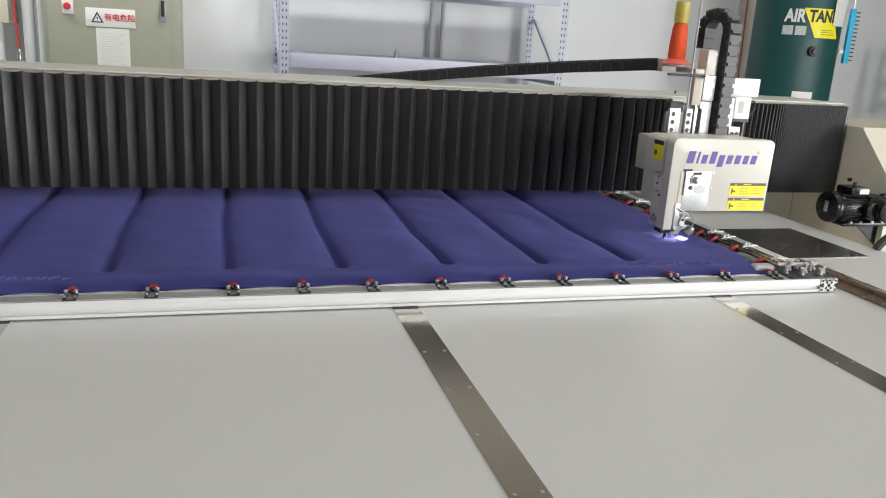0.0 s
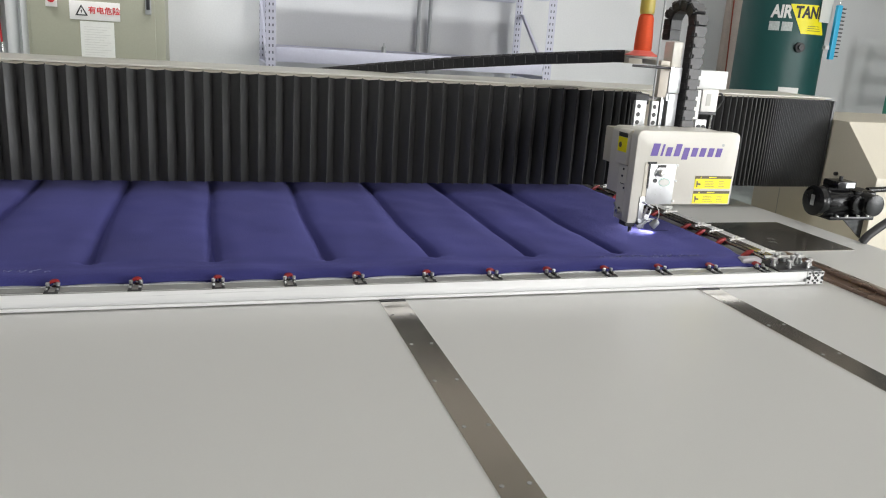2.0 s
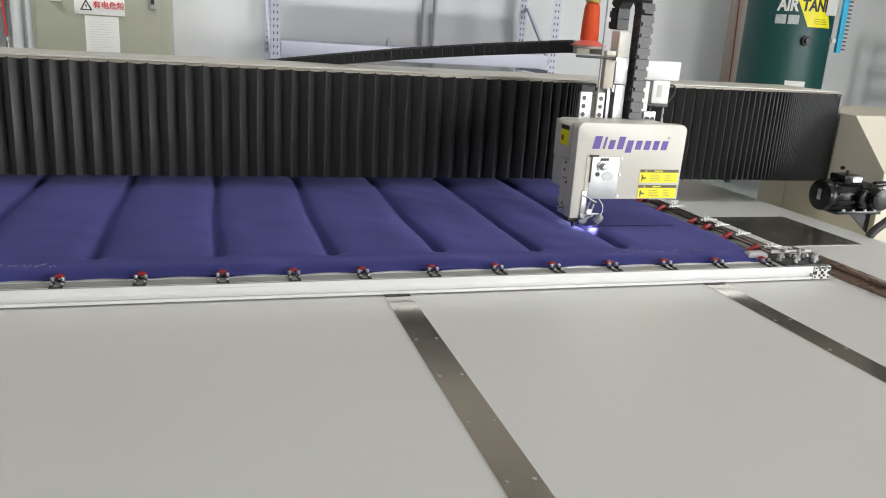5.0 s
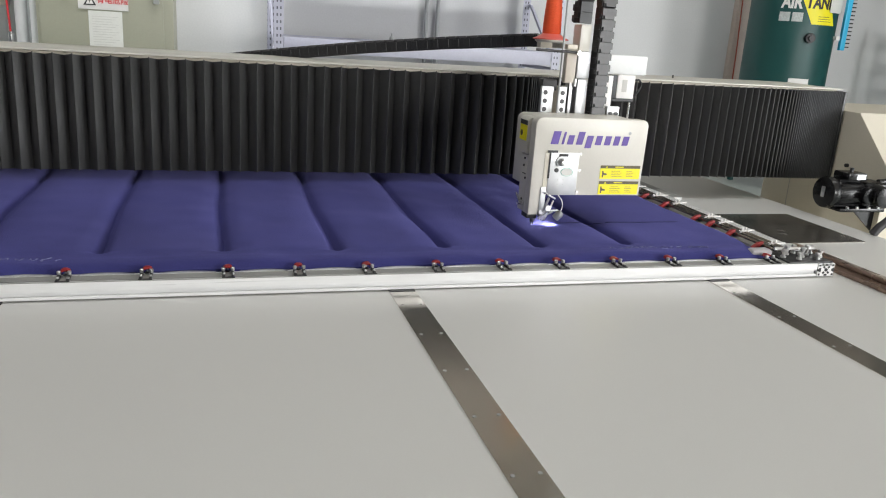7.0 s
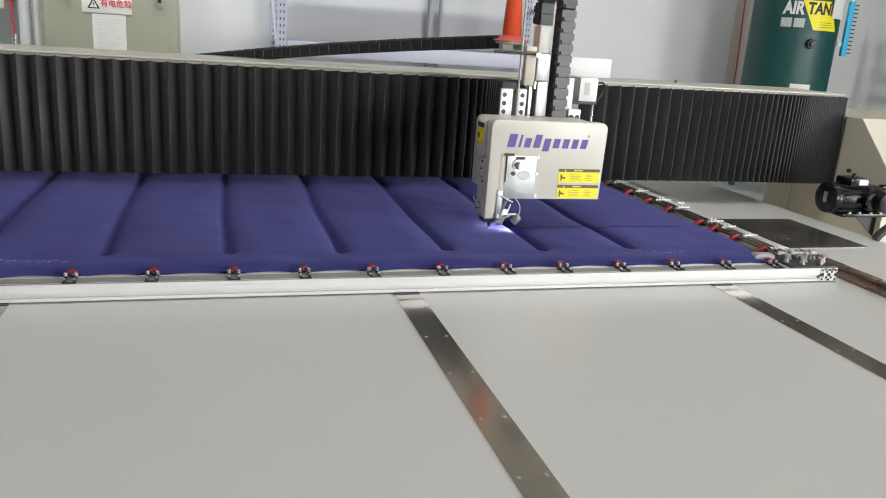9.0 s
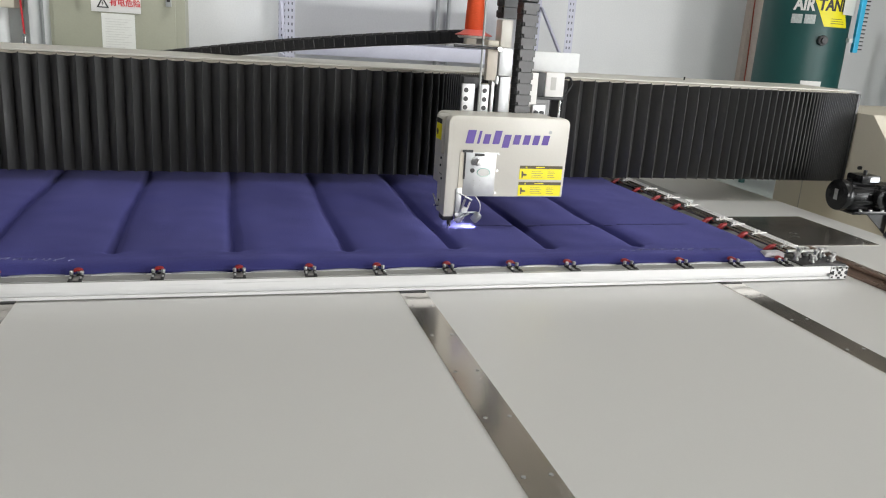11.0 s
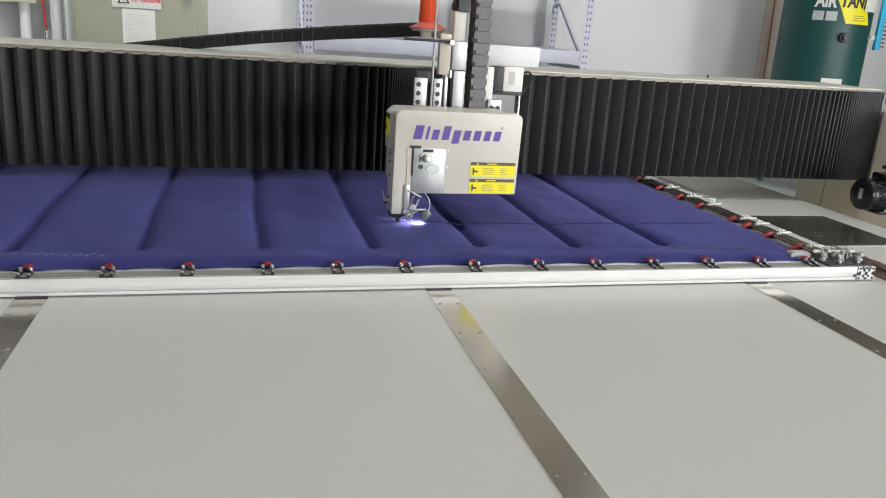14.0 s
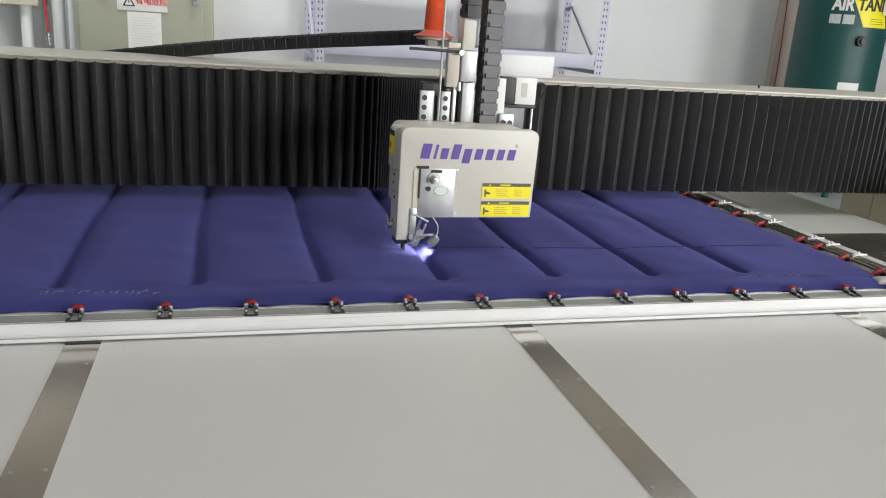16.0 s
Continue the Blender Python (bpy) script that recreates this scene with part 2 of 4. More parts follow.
def lettering(name, text, size, m, mat, parent=None, bold=0.0, shear=0.0, squash=1.0):
    cu = bpy.data.curves.new(name, "FONT")
    cu.body, cu.size, cu.align_x, cu.align_y, cu.extrude, cu.offset, cu.shear = text, size, "CENTER", "CENTER", 0.001, bold, shear
    tmp = bpy.data.objects.new("tmp", cu)
    scene.collection.objects.link(tmp)
    bpy.context.view_layer.update()
    me = bpy.data.meshes.new_from_object(tmp.evaluated_get(bpy.context.evaluated_depsgraph_get()))
    bpy.data.objects.remove(tmp)
    me.name = name
    me.materials.clear()
    me.materials.append(mat)
    ob = new(name, me)
    ob.parent = parent
    ob.matrix_basis = m @ Matrix.Diagonal((squash, 1, 1, 1))
    return ob


FRONT = pose(0, 0, 0, 90, 0, 0)

# ---- the hall ----
X0, X1, Y0, Y1, ZC = -7.0, 9.0, -7.0, 6.6, 5.5


def structure(name, bm, mat, label, category, smooth=False):
    return tagged(part(name, bm, mat, None, label, smooth), "", category, "", "structure")


structure("floor", box(X0 - 0.2, X1 + 0.2, Y0 - 0.2, Y1 + 0.2, -0.2, 0), M["floor"], "grey-green painted concrete hall floor", "floor")
structure("ceiling", box(X0 - 0.2, X1 + 0.2, Y0 - 0.2, Y1 + 0.2, ZC, ZC + 0.2), M["ceiling"], "pale sheet ceiling of the hall", "ceiling")
structure("wall_north", box(X0 - 0.2, X1 + 0.2, Y1, Y1 + 0.2, 0, 2.7), M["wall"], "off-white painted plaster hall wall", "wall")
# upper bands out of view, added to reflect dark and tan in the strips
structure("wall_north_upper", box(X0 - 0.2, X1 + 0.2, Y1 + 0.005, Y1 + 0.2, 2.7, 4.15), M["mirrored_dark"], "unseen dark band of the upper wall, added for the strips to mirror", "wall")
structure("wall_north_top", box(X0 - 0.2, X1 + 0.2, Y1, Y1 + 0.2, 4.15, ZC), M["clad"], "unseen tan band of the upper wall, added for the strips to mirror", "wall")
structure("wall_west", box(X0 - 0.2, X0, Y0, Y1, 0, ZC), M["dim"], "grey sheet-clad side wall of the hall", "wall")


def pierced(name, axis, at, thick, lo, hi, w0, w1, z0, z1, label):
    """A wall with one band of window cut through it."""
    bm = bmesh.new()
    for a, b, c, d in ((lo, hi, -0.1, z0), (lo, hi, z1, ZC), (lo, w0, z0, z1), (w1, hi, z0, z1)):
        if axis == "x":
            box(at, at + thick, a, b, c, d, bm=bm)
        else:
            box(a, b, at, at + thick, c, d, bm=bm)
    return structure(name, bm, M["dim"], label, "wall")


pierced("wall_east", "x", X1, 0.2, Y0, Y1, -6.7, -1.7, 0.0, 3.5, "grey sheet-clad side wall with a wide door opening")
pierced("wall_south", "y", Y0 - 0.2, 0.2, X0, X1, 2.05, 4.95, 1.1, 3.1, "grey sheet-clad rear wall with a wide window")

# ---- machine bed ----
TOP = 0.8
bed = structure("machine_table", box(-3.0, 2.092, -1.3, 2.3, TOP - 0.05, TOP, 0.003), M["table"], "wide light grey laminate machine table", "table")
structure("table_frame", box(-2.9, 2.0, -1.2, 2.2, 0.0, TOP - 0.052), M["cream"], "cream steel base under the machine table", "table base")


def bed_strip(x, w):
    s = tagged(part("steel_strip", box(x, x + w, -1.3, 1.95, TOP - 0.01, TOP + 0.0015), M["strip"], None,
                    "brushed stainless steel strip let into the grey table", False), "", "strip", "strips in the table", "structure")
    for y in (-0.115, -0.31, -0.51, -0.71, -0.91, -1.11):
        for dx in (0.012, w - 0.012):
            part("screw", rod((x + dx, y, TOP + 0.001), (x + dx, y, TOP + 0.0026), 0.0042, 12), M["alu_dark"], s)
    # black sheet stands in for the shade under the profile's edge
    part("gap_shade", box(x + 0.001, x + w - 0.001, -0.0105, 0.058, TOP + 0.0012, TOP + 0.0032), M["black"], s)
    return s


for sx in (-2.002, -1.002, 0.0, 0.993):
    bed_strip(sx, 0.0725)
tagged(part("steel_plate", box(1.47, 1.955, 0.383, 0.832, TOP - 0.004, TOP + 0.0015), M["darkplate"], None,
            "dull dark stainless plate lying flush on the table", False), "", "plate", "", "structure")
rail = thing("guide_rail", (0, 0, 0), "brown anodised guide rail beside the clamping frame", "rail")
part("rail_bed", box(1.50, 1.62, -1.28, 0.30, TOP, TOP + 0.012, 0.002), M["brown"], rail)
part("rail_lip", box(1.545, 1.565, -1.28, 0.30, TOP + 0.012, TOP + 0.026, 0.003), M["brown"], rail)


# ---- clamping frame ----
def slot_profile(w, h, slots_top, slots_front, d=0.008, s=0.008):
    """Cross-section of a slotted profile: u across, v up; slots in the top and in the front (u = 0)."""
    out = [(0, 0), (w, 0), (w, h)]
    for c in sorted(slots_top, reverse=True):
        out += [(c + s / 2, h), (c + s / 2, h - 0.003), (c + s, h - 0.003), (c + s, h - d), (c - s, h - d), (c - s, h - 0.003), (c - s / 2, h - 0.003), (c - s / 2, h)]
    out.append((0, h))
    for c in sorted(slots_front, reverse=True):
        out += [(0, c + s / 2), (0.003, c + s / 2), (0.003, c + s), (d, c + s), (d, c - s), (0.003, c - s), (0.003, c - s / 2), (0, c - s / 2)]
    return out


F0, FX0, FX1, FZ = 0.0, -1.62, 1.455, TOP + 0.004
frame_thing = thing("clamping_frame", (0, 0, 0), "rectangular frame of silver slotted aluminium profile on the table", "frame")
ol = [(F0 + u, FZ + v) for u, v in slot_profile(0.06, 0.042, (0.018, 0.044), (0.014,), 0.010, 0.0115)]
part("front_profile", prism(ol, "x", FX0, FX1 - 0.0655), M["alu"], frame_thing, smooth=False)


# dark strips stand in for the shade inside the profile's top slots
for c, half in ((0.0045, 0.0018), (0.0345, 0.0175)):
    part("slot_shade_strip", box(FX0 + 0.002, FX1 - 0.068, F0 + c - half, F0 + c + half, FZ + 0.0385, FZ + 0.0426), M["alu_dark"], frame_thing)


def side_profile(x0):
    sec = []
    w, h, s, d = 0.062, 0.042, 0.0075, 0.008
    for u, v in slot_profile(w, h, (0.017, 0.045), (0.02,), d, s):
        sec.append((x0 + u, FZ + v))
    ob = part("side_profile", prism(sec, "y", F0 - 0.001, 2.05), M["alu"], frame_thing, smooth=False)
    # hollow chambers that show on the end: a star round the core, half-open slots at the sides
    def chamber(outline):
        part("end_chamber", prism([(x0 + u, FZ + v) for u, v in outline], "y", F0 - 0.0025, F0 + 0.004), M["black"], ob)
    cu, cv = w / 2, h / 2
    chamber([(cu + 0.0058 * math.cos(k * math.pi / 6), cv + 0.0058 * math.sin(k * math.pi / 6)) for k in range(12)])
    for k in range(4):
        a = math.pi / 4 + k * math.pi / 2
        c, q = math.cos(a), math.sin(a)
        chamber([(cu + r_ * c - o * q, cv + r_ * q + o * c) for r_, o in ((0.009, -0.003), (0.0165, -0.003), (0.0165, 0.003), (0.009, 0.003))])
    for c in (0.006, w - 0.006):
        chamber([(c + u, cv + v) for u, v in ((-0.0045, -0.003), (0.0045, -0.0075), (0.0045, 0.0075), (-0.0045, 0.003))])
        for v0 in (0.006, h - 0.006):
            chamber([(c + u, v0 + v) for u, v in ((-0.003, -0.003), (0.003, -0.003), (0.003, 0.003), (-0.003, 0.003))])
    for v0 in (0.0045, h - 0.0045):
        chamber([(cu + u, v0 + v) for u, v in ((-0.005, -0.003), (0.005, -0.003), (0.005, 0.003), (-0.005, 0.003))])
    return ob


side_profile(FX1 - 0.062)
side_profile(FX0)
part("rear_profile", box(FX0, FX1, 2.05, 2.11, FZ, FZ + 0.042, 0.002), M["alu"], frame_thing)
for fx in (-1.45, -0.5, 0.5, 1.3):
    for fy in (0.03, 2.08):
        part("glide", box(fx - 0.02, fx + 0.02, fy - 0.02, fy + 0.02, TOP, FZ), M["black"], frame_thing)
# clamping rails on the frame, beside the cloth
part("clamp_rail", box(-1.45, 1.30, 0.0625, 0.084, FZ, FZ + 0.040, 0.002), M["alu"], frame_thing)
part("side_clamp_rail", box(1.325, 1.392, 0.13, 2.02, FZ, FZ + 0.034, 0.002), M["alu_dark"], frame_thing)
part("side_clamp_rail", box(-1.555, -1.49, 0.13, 2.02, FZ, FZ + 0.034, 0.002), M["alu_dark"], frame_thing)
for dx in (0.0, 0.030, 0.052):
    part("guide_bar", rod((1.338 + dx, 0.12, FZ + 0.046), (1.338 + dx, 2.0, FZ + 0.046), 0.0055, 10), M["darkplate"], frame_thing)
part("back_angle", box(1.50, 1.545, 1.02, 2.0, TOP, TOP + 0.032, 0.002), M["alu_dark"], frame_thing)


def toggle_clamp(name="toggle_clamp"):
    """A lever clamp; its lever points to +y, over the cloth."""
    c = thing(name, (0, 0, 0), "small steel toggle clamp with a red rubber lever tip", "clamp", "clamps on the frame")
    for dx in (-0.0145, 0.0145):
        leg = part("leg", prism([(-0.040, 0.0), (0.014, 0.0), (0.014, 0.010), (0.006, 0.016), (-0.012, 0.011), (-0.040, 0.005)], "x", dx - 0.0042, dx + 0.0042, 0.0008), M["black"], c)
        part("bolt", lathe([(0.0055, 0.0), (0.0055, 0.008), (0.0065, 0.009), (0.0065, 0.0165), (0.004, 0.019)], 12), M["bolt"], leg).location = (dx, 0.004, 0.010)
        part("bolt", lathe([(0.0050, 0.0), (0.0050, 0.007), (0.003, 0.009)], 12), M["bolt"], leg).location = (dx, -0.020, 0.006)
    part("base", box(-0.020, 0.020, -0.040, -0.032, 0, 0.004, 0.001), M["black"], c)
    part("lever", prism([(-0.016, 0.016), (-0.012, 0.026), (-0.005, 0.0305), (0.005, 0.0305), (0.012, 0.026), (0.016, 0.016), (0.008, 0.018), (0.0, 0.022), (-0.008, 0.018)], "y", 0.012, 0.034, 0.002), M["red"], c, "red rubber lever tip")
    part("spindle", rod((0, 0.028, 0.002), (0, 0.028, 0.022), 0.003, 10), M["steel"], c)
    part("pressure_pad", lathe([(0.009, 0), (0.009, 0.006), (0.004, 0.008)], 12), M["black"], c).location = (0, 0.028, -0.002)
    return c


CLZ = FZ + 0.042
first = toggle_clamp()
first.location = (-0.80, 0.039, CLZ)
first.scale = (0.80, 0.85, 0.60)
CLX = [-1.36, -1.175, -0.985, -0.612, -0.415, -0.234, -0.05, 0.146, 0.338, 0.515, 0.70, 0.885, 1.065, 1.24]
for x in CLX:
    copy_thing(first, pose(x, 0.040 + random.uniform(-.002, .002), CLZ, 0, 0, random.uniform(-5, 5)))


def side_clamp():
    """A clamp of the side rail: the red lever points towards the cloth (-x), its pin and tee lie to +x."""
    c = thing("side_clamp", (0, 0, 0), "steel side clamp with red lever and white tee pin", "clamp", "clamps on the side rails")
    part("body", box(-0.020, 0.030, -0.018, 0.018, 0, 0.020, 0.003), M["black"], c)
    part("lever", prism([(-0.066, 0.002), (-0.040, -0.002), (-0.012, 0.022), (-0.008, 0.034), (-0.030, 0.030)], "y", -0.012, 0.012, 0.002), M["red"], c, "red rubber lever")
    part("lever_tip", prism([(-0.085, -0.006), (-0.060, -0.002), (-0.058, 0.003), (-0.083, -0.002)], "y", -0.005, 0.005), M["signwhite"], c)
    part("pin", rod((0.02, 0, 0.020), (0.098, 0, 0.024), 0.0035, 10), M["signwhite"], c)
    for dx in (0.034, 0.052):
        part("tee", rod((dx, 0, 0.012), (dx, 0, 0.040), 0.004, 10), M["signwhite"], c)
    part("nut", lathe([(0.008, 0), (0.008, 0.010), (0.005, 0.014)], 10), M["steel"], c).location = (0.015, -0.012, 0.018)
    return c


sfirst = side_clamp()
sfirst.location = (1.345, 0.205, FZ + 0.034)
sfirst.scale = (0.85, 0.55, 0.72)
SCY = [0.36, 0.485, 0.575, 0.80, 0.955, 1.13, 1.33, 1.52, 1.71, 1.90]
for y in SCY:
    copy_thing(sfirst, pose(1.345, y, FZ + 0.036, 0, 0, random.uniform(-8, 8)))
for y in [0.205] + SCY:
    copy_thing(sfirst, pose(-1.52, y, FZ + 0.036, 0, 0, 180 + random.uniform(-8, 8)))

# fastenings at the frame's corner
corner = thing("corner_bracket", (0, 0, 0), "steel corner bracket crowded with bright bolts on the frame", "bracket")
part("bracket_plate", box(1.285, 1.45, 0.004, 0.125, CLZ, CLZ + 0.005, 0.001), M["black"], corner)
for bx, by, bh in ((1.30, 0.055, .034), (1.335, 0.085, .040), (1.34, 0.03, .030), (1.372, 0.055, .042), (1.375, 0.10, .036), (1.405, 0.075, .044), (1.41, 0.03, .026), (1.432, 0.09, .036), (1.437, 0.05, .030)):
    part("bolt", lathe([(0.009, 0), (0.009, 0.006), (0.006, 0.007), (0.006, bh * 0.75 - 0.008), (0.0088, bh * 0.75 - 0.007), (0.0088, bh * 0.75), (0.005, bh * 0.75 + 0.003)], 12), M["bolt"], corner).location = (bx, by, CLZ + 0.006)
part("link_bar", rod((1.30, 0.10, CLZ + 0.022), (1.43, 0.07, CLZ + 0.03), 0.006, 10), M["steel"], corner)
roll = thing("hose_roll", (1.235, 0.085, CLZ), "pale padded end roll of the cloth at the corner", "roll")
part("roll_body", prism(rounded(-0.035, 0.04, 0.0, 0.026, 0.012), "y", -0.008, 0.024, 0.006), M["rollgrey"], roll)

# strips that press the cloth's edge between the clamps
for a, b in zip(sorted(CLX + [-0.80]), sorted(CLX + [-0.80])[1:]):
    st = bmesh.new()
    n = 8
    rows_ = []
    for i in range(n + 1):
        u = i / n
        x = a + 0.03 + (b - a - 0.06) * u
        z = CLZ - 0.001 + 0.0018 * math.sin(math.pi * u)
        y = 0.0545 + 0.004 * math.sin(math.pi * u)
        rows_.append([st.verts.new((x, y, z)), st.verts.new((x, y + 0.007, z + 0.001)), st.verts.new((x, y + 0.007, z + 0.0025)), st.verts.new((x, y, z + 0.003))])
    for p, q in zip(rows_, rows_[1:]):
        for k in range(4):
            st.faces.new((p[k], p[(k + 1) % 4], q[(k + 1) % 4], q[k]))
    st.faces.new(rows_[0][::-1])
    st.faces.new(rows_[-1])
    part("press_strip", st, M["plate"], frame_thing)

# ---- quilt ----
QX0, QX1, QY0, QY1 = -1.455, 1.275, 0.067, 1.98
LINES = [0.812, 0.514, 0.204, -0.115, -0.428, -0.742, -1.058, -1.37]
STITCH = 0.452


def quilt_height(x, y):
    z = 0.868
    d = min(abs(x - l - 0.004 * math.sin(7 * y)) for l in LINES)
    fade = min(1, max(0, (y - 0.182) / 0.022))
    z -= fade * ((0.010 + 0.016 * math.exp(-(y - 0.19) / 0.3)) * math.exp(-(d / 0.012) ** 2) + 0.007 * math.exp(-(d / 0.045) ** 2))
    z -= 0.012 * math.exp(-((y - 0.165) / 0.03) ** 2) * 0.4
    e = min(x - QX0, QX1 - x, y - QY0, QY1 - y)
    e = max(e, 0)
    wob = 0.010 * noise.noise((x * 3.1, y * 3.1, 0.0)) + 0.004 * noise.noise((x * 11, y * 9, 3.0))
    z += wob * 0.55
    if e < 0.04:
        z -= (0.016 if y - QY0 <= e else 0.032) * (1 - e / 0.04) ** 2
    if y < 0.16:
        z -= 0.006 * (1 + math.sin(x * 16 + 1.5 * math.sin(x * 5))) * (1 - (y - QY0) / 0.1) * 0.6
    return z


quilt = bmesh.new()
NX, NY = 420, 190
grid = []
for j in range(NY + 1):
    v = j / NY
    y = QY0 + (QY1 - QY0) * v ** 1.35
    line = []
    for i in range(NX + 1):
        x = QX0 + (QX1 - QX0) * i / NX
        dy = 0.006 * math.sin(x * 16 + 1.5 * math.sin(x * 5)) if j == 0 else 0
        line.append(quilt.verts.new((x, y + dy, quilt_height(x, y))))
    grid.append(line)
for j in range(NY):
    for i in range(NX):
        quilt.faces.new((grid[j][i], grid[j][i + 1], grid[j + 1][i + 1], grid[j + 1][i]))
rim = [grid[0][i] for i in range(NX + 1)] + [grid[j][NX] for j in range(1, NY + 1)] + [grid[NY][i] for i in range(NX - 1, -1, -1)] + [grid[j][0] for j in range(NY - 1, 0, -1)]
# the rounded lip of the front edge hangs over its foot
low = [quilt.verts.new((v.co.x, v.co.y + (0.016 if v.co.y < QY0 + 0.012 else 0), TOP + 0.004)) for v in rim]
for i in range(len(rim)):
    k = (i + 1) % len(rim)
    quilt.faces.new((rim[i], low[i], low[k], rim[k]))
quilt.faces.new(low)
quilt_ob = thing("quilt", (0, 0, 0), "thick dark purple-blue quilt with long sewn channels, clamped in the frame", "quilt")
part("quilt_cloth", quilt, M["quilt"], quilt_ob)


def scrawl(x0, y0, length, seed):
    """Faint handwriting that cannot be read: looped strokes, sign by sign."""
    r = random.Random(seed)
    x = x0
    while x < x0 + length:
        w = r.uniform(0.016, 0.030)
        pts = []
        for k in range(6):
            px = x + w * (k / 5 + 0.25 * math.sin(k * 2.1 + r.random()))
            py = y0 + 0.006 * math.sin(x * 9) + r.choice((-1, 1)) * r.uniform(0.004, 0.015) + 0.3 * (px - x)
            pts.append((px, py, quilt_height(px, py) + 0.0004))
        part("chalk_mark", tube(pts, 0.0009, 4), M["chalk"], quilt_ob)
        x += w + r.uniform(0.004, 0.012)


scrawl(-1.08, 0.142, 0.27, 3)
scrawl(0.72, 0.142, 0.38, 5)

# ---- gantry ----
BX0, BX1, BY, BZ0, BZ1 = -2.30, 2.395, 1.118, 0.907, 1.317
gantry = thing("gantry_beam", (0, 0, 0), "cream enamelled gantry beam spanning the table", "beam")
part("beam", box(BX0, BX1 + 0.018, BY + 0.062, 1.50, BZ0 + 0.06, BZ1 + 0.004, 0.004), M["cream"], gantry)
part("top_cover", box(BX0, BX1 + 0.018, BY + 0.03, 1.54, BZ1 + 0.006, BZ1 + 0.012, 0.002), M["white"], gantry)
for px in (-1.9, 1.62):
    part("rivet", rod((px, 1.35, BZ1 + 0.011), (px, 1.35, BZ1 + 0.026), 0.004, 8), M["black"], gantry)
part("end_cap", box(BX1 + 0.004, BX1 + 0.018, BY - 0.004, BY + 0.06, BZ0, BZ1, 0.002), M["black"], gantry)
part("end_cap", box(BX0 - 0.02, BX0 - 0.004, BY - 0.004, BY + 0.06, BZ0, BZ1, 0.002), M["black"], gantry)
side = thing("gantry_column", (0, 0, 0), "cream enamelled gantry side housing with a sloping shoulder", "column")
part("housing", prism([(1.6, 0.0), (1.6, 1.232), (1.025, 1.232), (0.80, 1.005), (0.785, 0.0)], "x", 2.423, 3.3, 0.006), M["cream"], side)
part("seam", box(2.4215, 2.4235, 1.395, 1.398, 0.5, 0.90), M["alu_dark"], side)
part("motor_bracket", box(2.27, 2.424, 0.79, 0.87, 0.818, 0.8285, 0.002), M["gloss"], side)
part("bracket_web", prism([(2.30, 0.818), (2.424, 0.818), (2.424, 0.72)], "y", 0.826, 0.834), M["gloss"], side)
for by, bz in ((0.845, 0.772), (1.035, 0.985)):
    part("bolt", rod((2.410, by, bz), (2.424, by, bz), 0.009, 10), M["black"], side)
lcol = thing("gantry_column", (0, 0, 0), "cream enamelled gantry column with a chamfered shoulder", "column")
part("column_body", prism([(1.9, TOP), (1.9, 1.235), (0.97, 1.235), (0.80, 0.97), (0.785, TOP)], "x", -2.95, -2.33, 0.010), M["cream"], lcol)

gm = thing("gear_motor", (2.235, 0.80, 0.9065), "glossy black gear motor on the side housing", "motor")
gm.scale = (1.04, 1.04, 1.04)
part("fan_cover", rod((-0.135, 0, 0), (-0.095, 0, 0), 0.066, 32, bevel=0.014), M["gloss"], gm)
part("cover_plate", box(-0.1372, -0.135, -0.010, 0.010, -0.02, 0.025, 0.001), M["bolt"], gm)
part("motor_body", rod((-0.095, 0, 0), (0.03, 0, 0), 0.058, 28, bevel=0.006), M["gloss"], gm)
for k in range(14):
    a = 2 * math.pi * k / 14
    part("cooling_fin", box(-0.09, 0.02, -0.002, 0.002, 0.056, 0.066), M["gloss"], gm).rotation_euler = (a, 0, 0)
part("terminal_box", box(-0.06, 0.035, -0.045, 0.045, 0.055, 0.088, 0.008), M["gloss"], gm)
part("name_plate", box(-0.02, 0.025, -0.0465, -0.045, 0.062, 0.082), M["plate"], gm)
part("gearbox", box(0.03, 0.145, -0.055, 0.055, -0.055, 0.050, 0.018, 3), M["gloss"], gm)
part("gear_bell", rod((0.085, -0.02, 0.0), (0.085, -0.10, 0.0), 0.052, 28, r2=0.040, bevel=0.008), M["gloss"], gm)
part("output_flange", rod((0.085, -0.10, 0), (0.085, -0.112, 0), 0.046, 24, bevel=0.003), M["gloss"], gm)
part("bell_cap", rod((0.03, -0.05, 0.0), (0.03, -0.085, 0.0), 0.034, 22, bevel=0.006), M["gloss"], gm)
part("output_shaft", rod((0.14, 0.0, 0.045), (0.42, 0.0, 0.058), 0.012, 12), M["gloss"], gm)
part("mount_plate", box(-0.085, 0.145, -0.06, 0.06, -0.073, -0.058, 0.004), M["gloss"], gm)
for bx in (-0.05, 0.0, 0.06, 0.11):
    part("mount_bolt", rod((bx, -0.058, -0.058), (bx, -0.058, -0.05), 0.007, 10), M["steel"], gm)
part("top_screw", rod((-0.01, 0, 0.088), (-0.01, 0, 0.104), 0.008, 10), M["black"], gm)
hose = thing("black_hose", (0, 0, 0), "black corrugated cable hose bending down to the table", "hose")
part("hose_tube", tube([(2.60, 0.49, 1.02), (2.36, 0.475, 0.965), (2.20, 0.47, 0.90), (2.11, 0.475, 0.84), (2.08, 0.48, 0.802)], 0.017, 12), M["black"], hose)


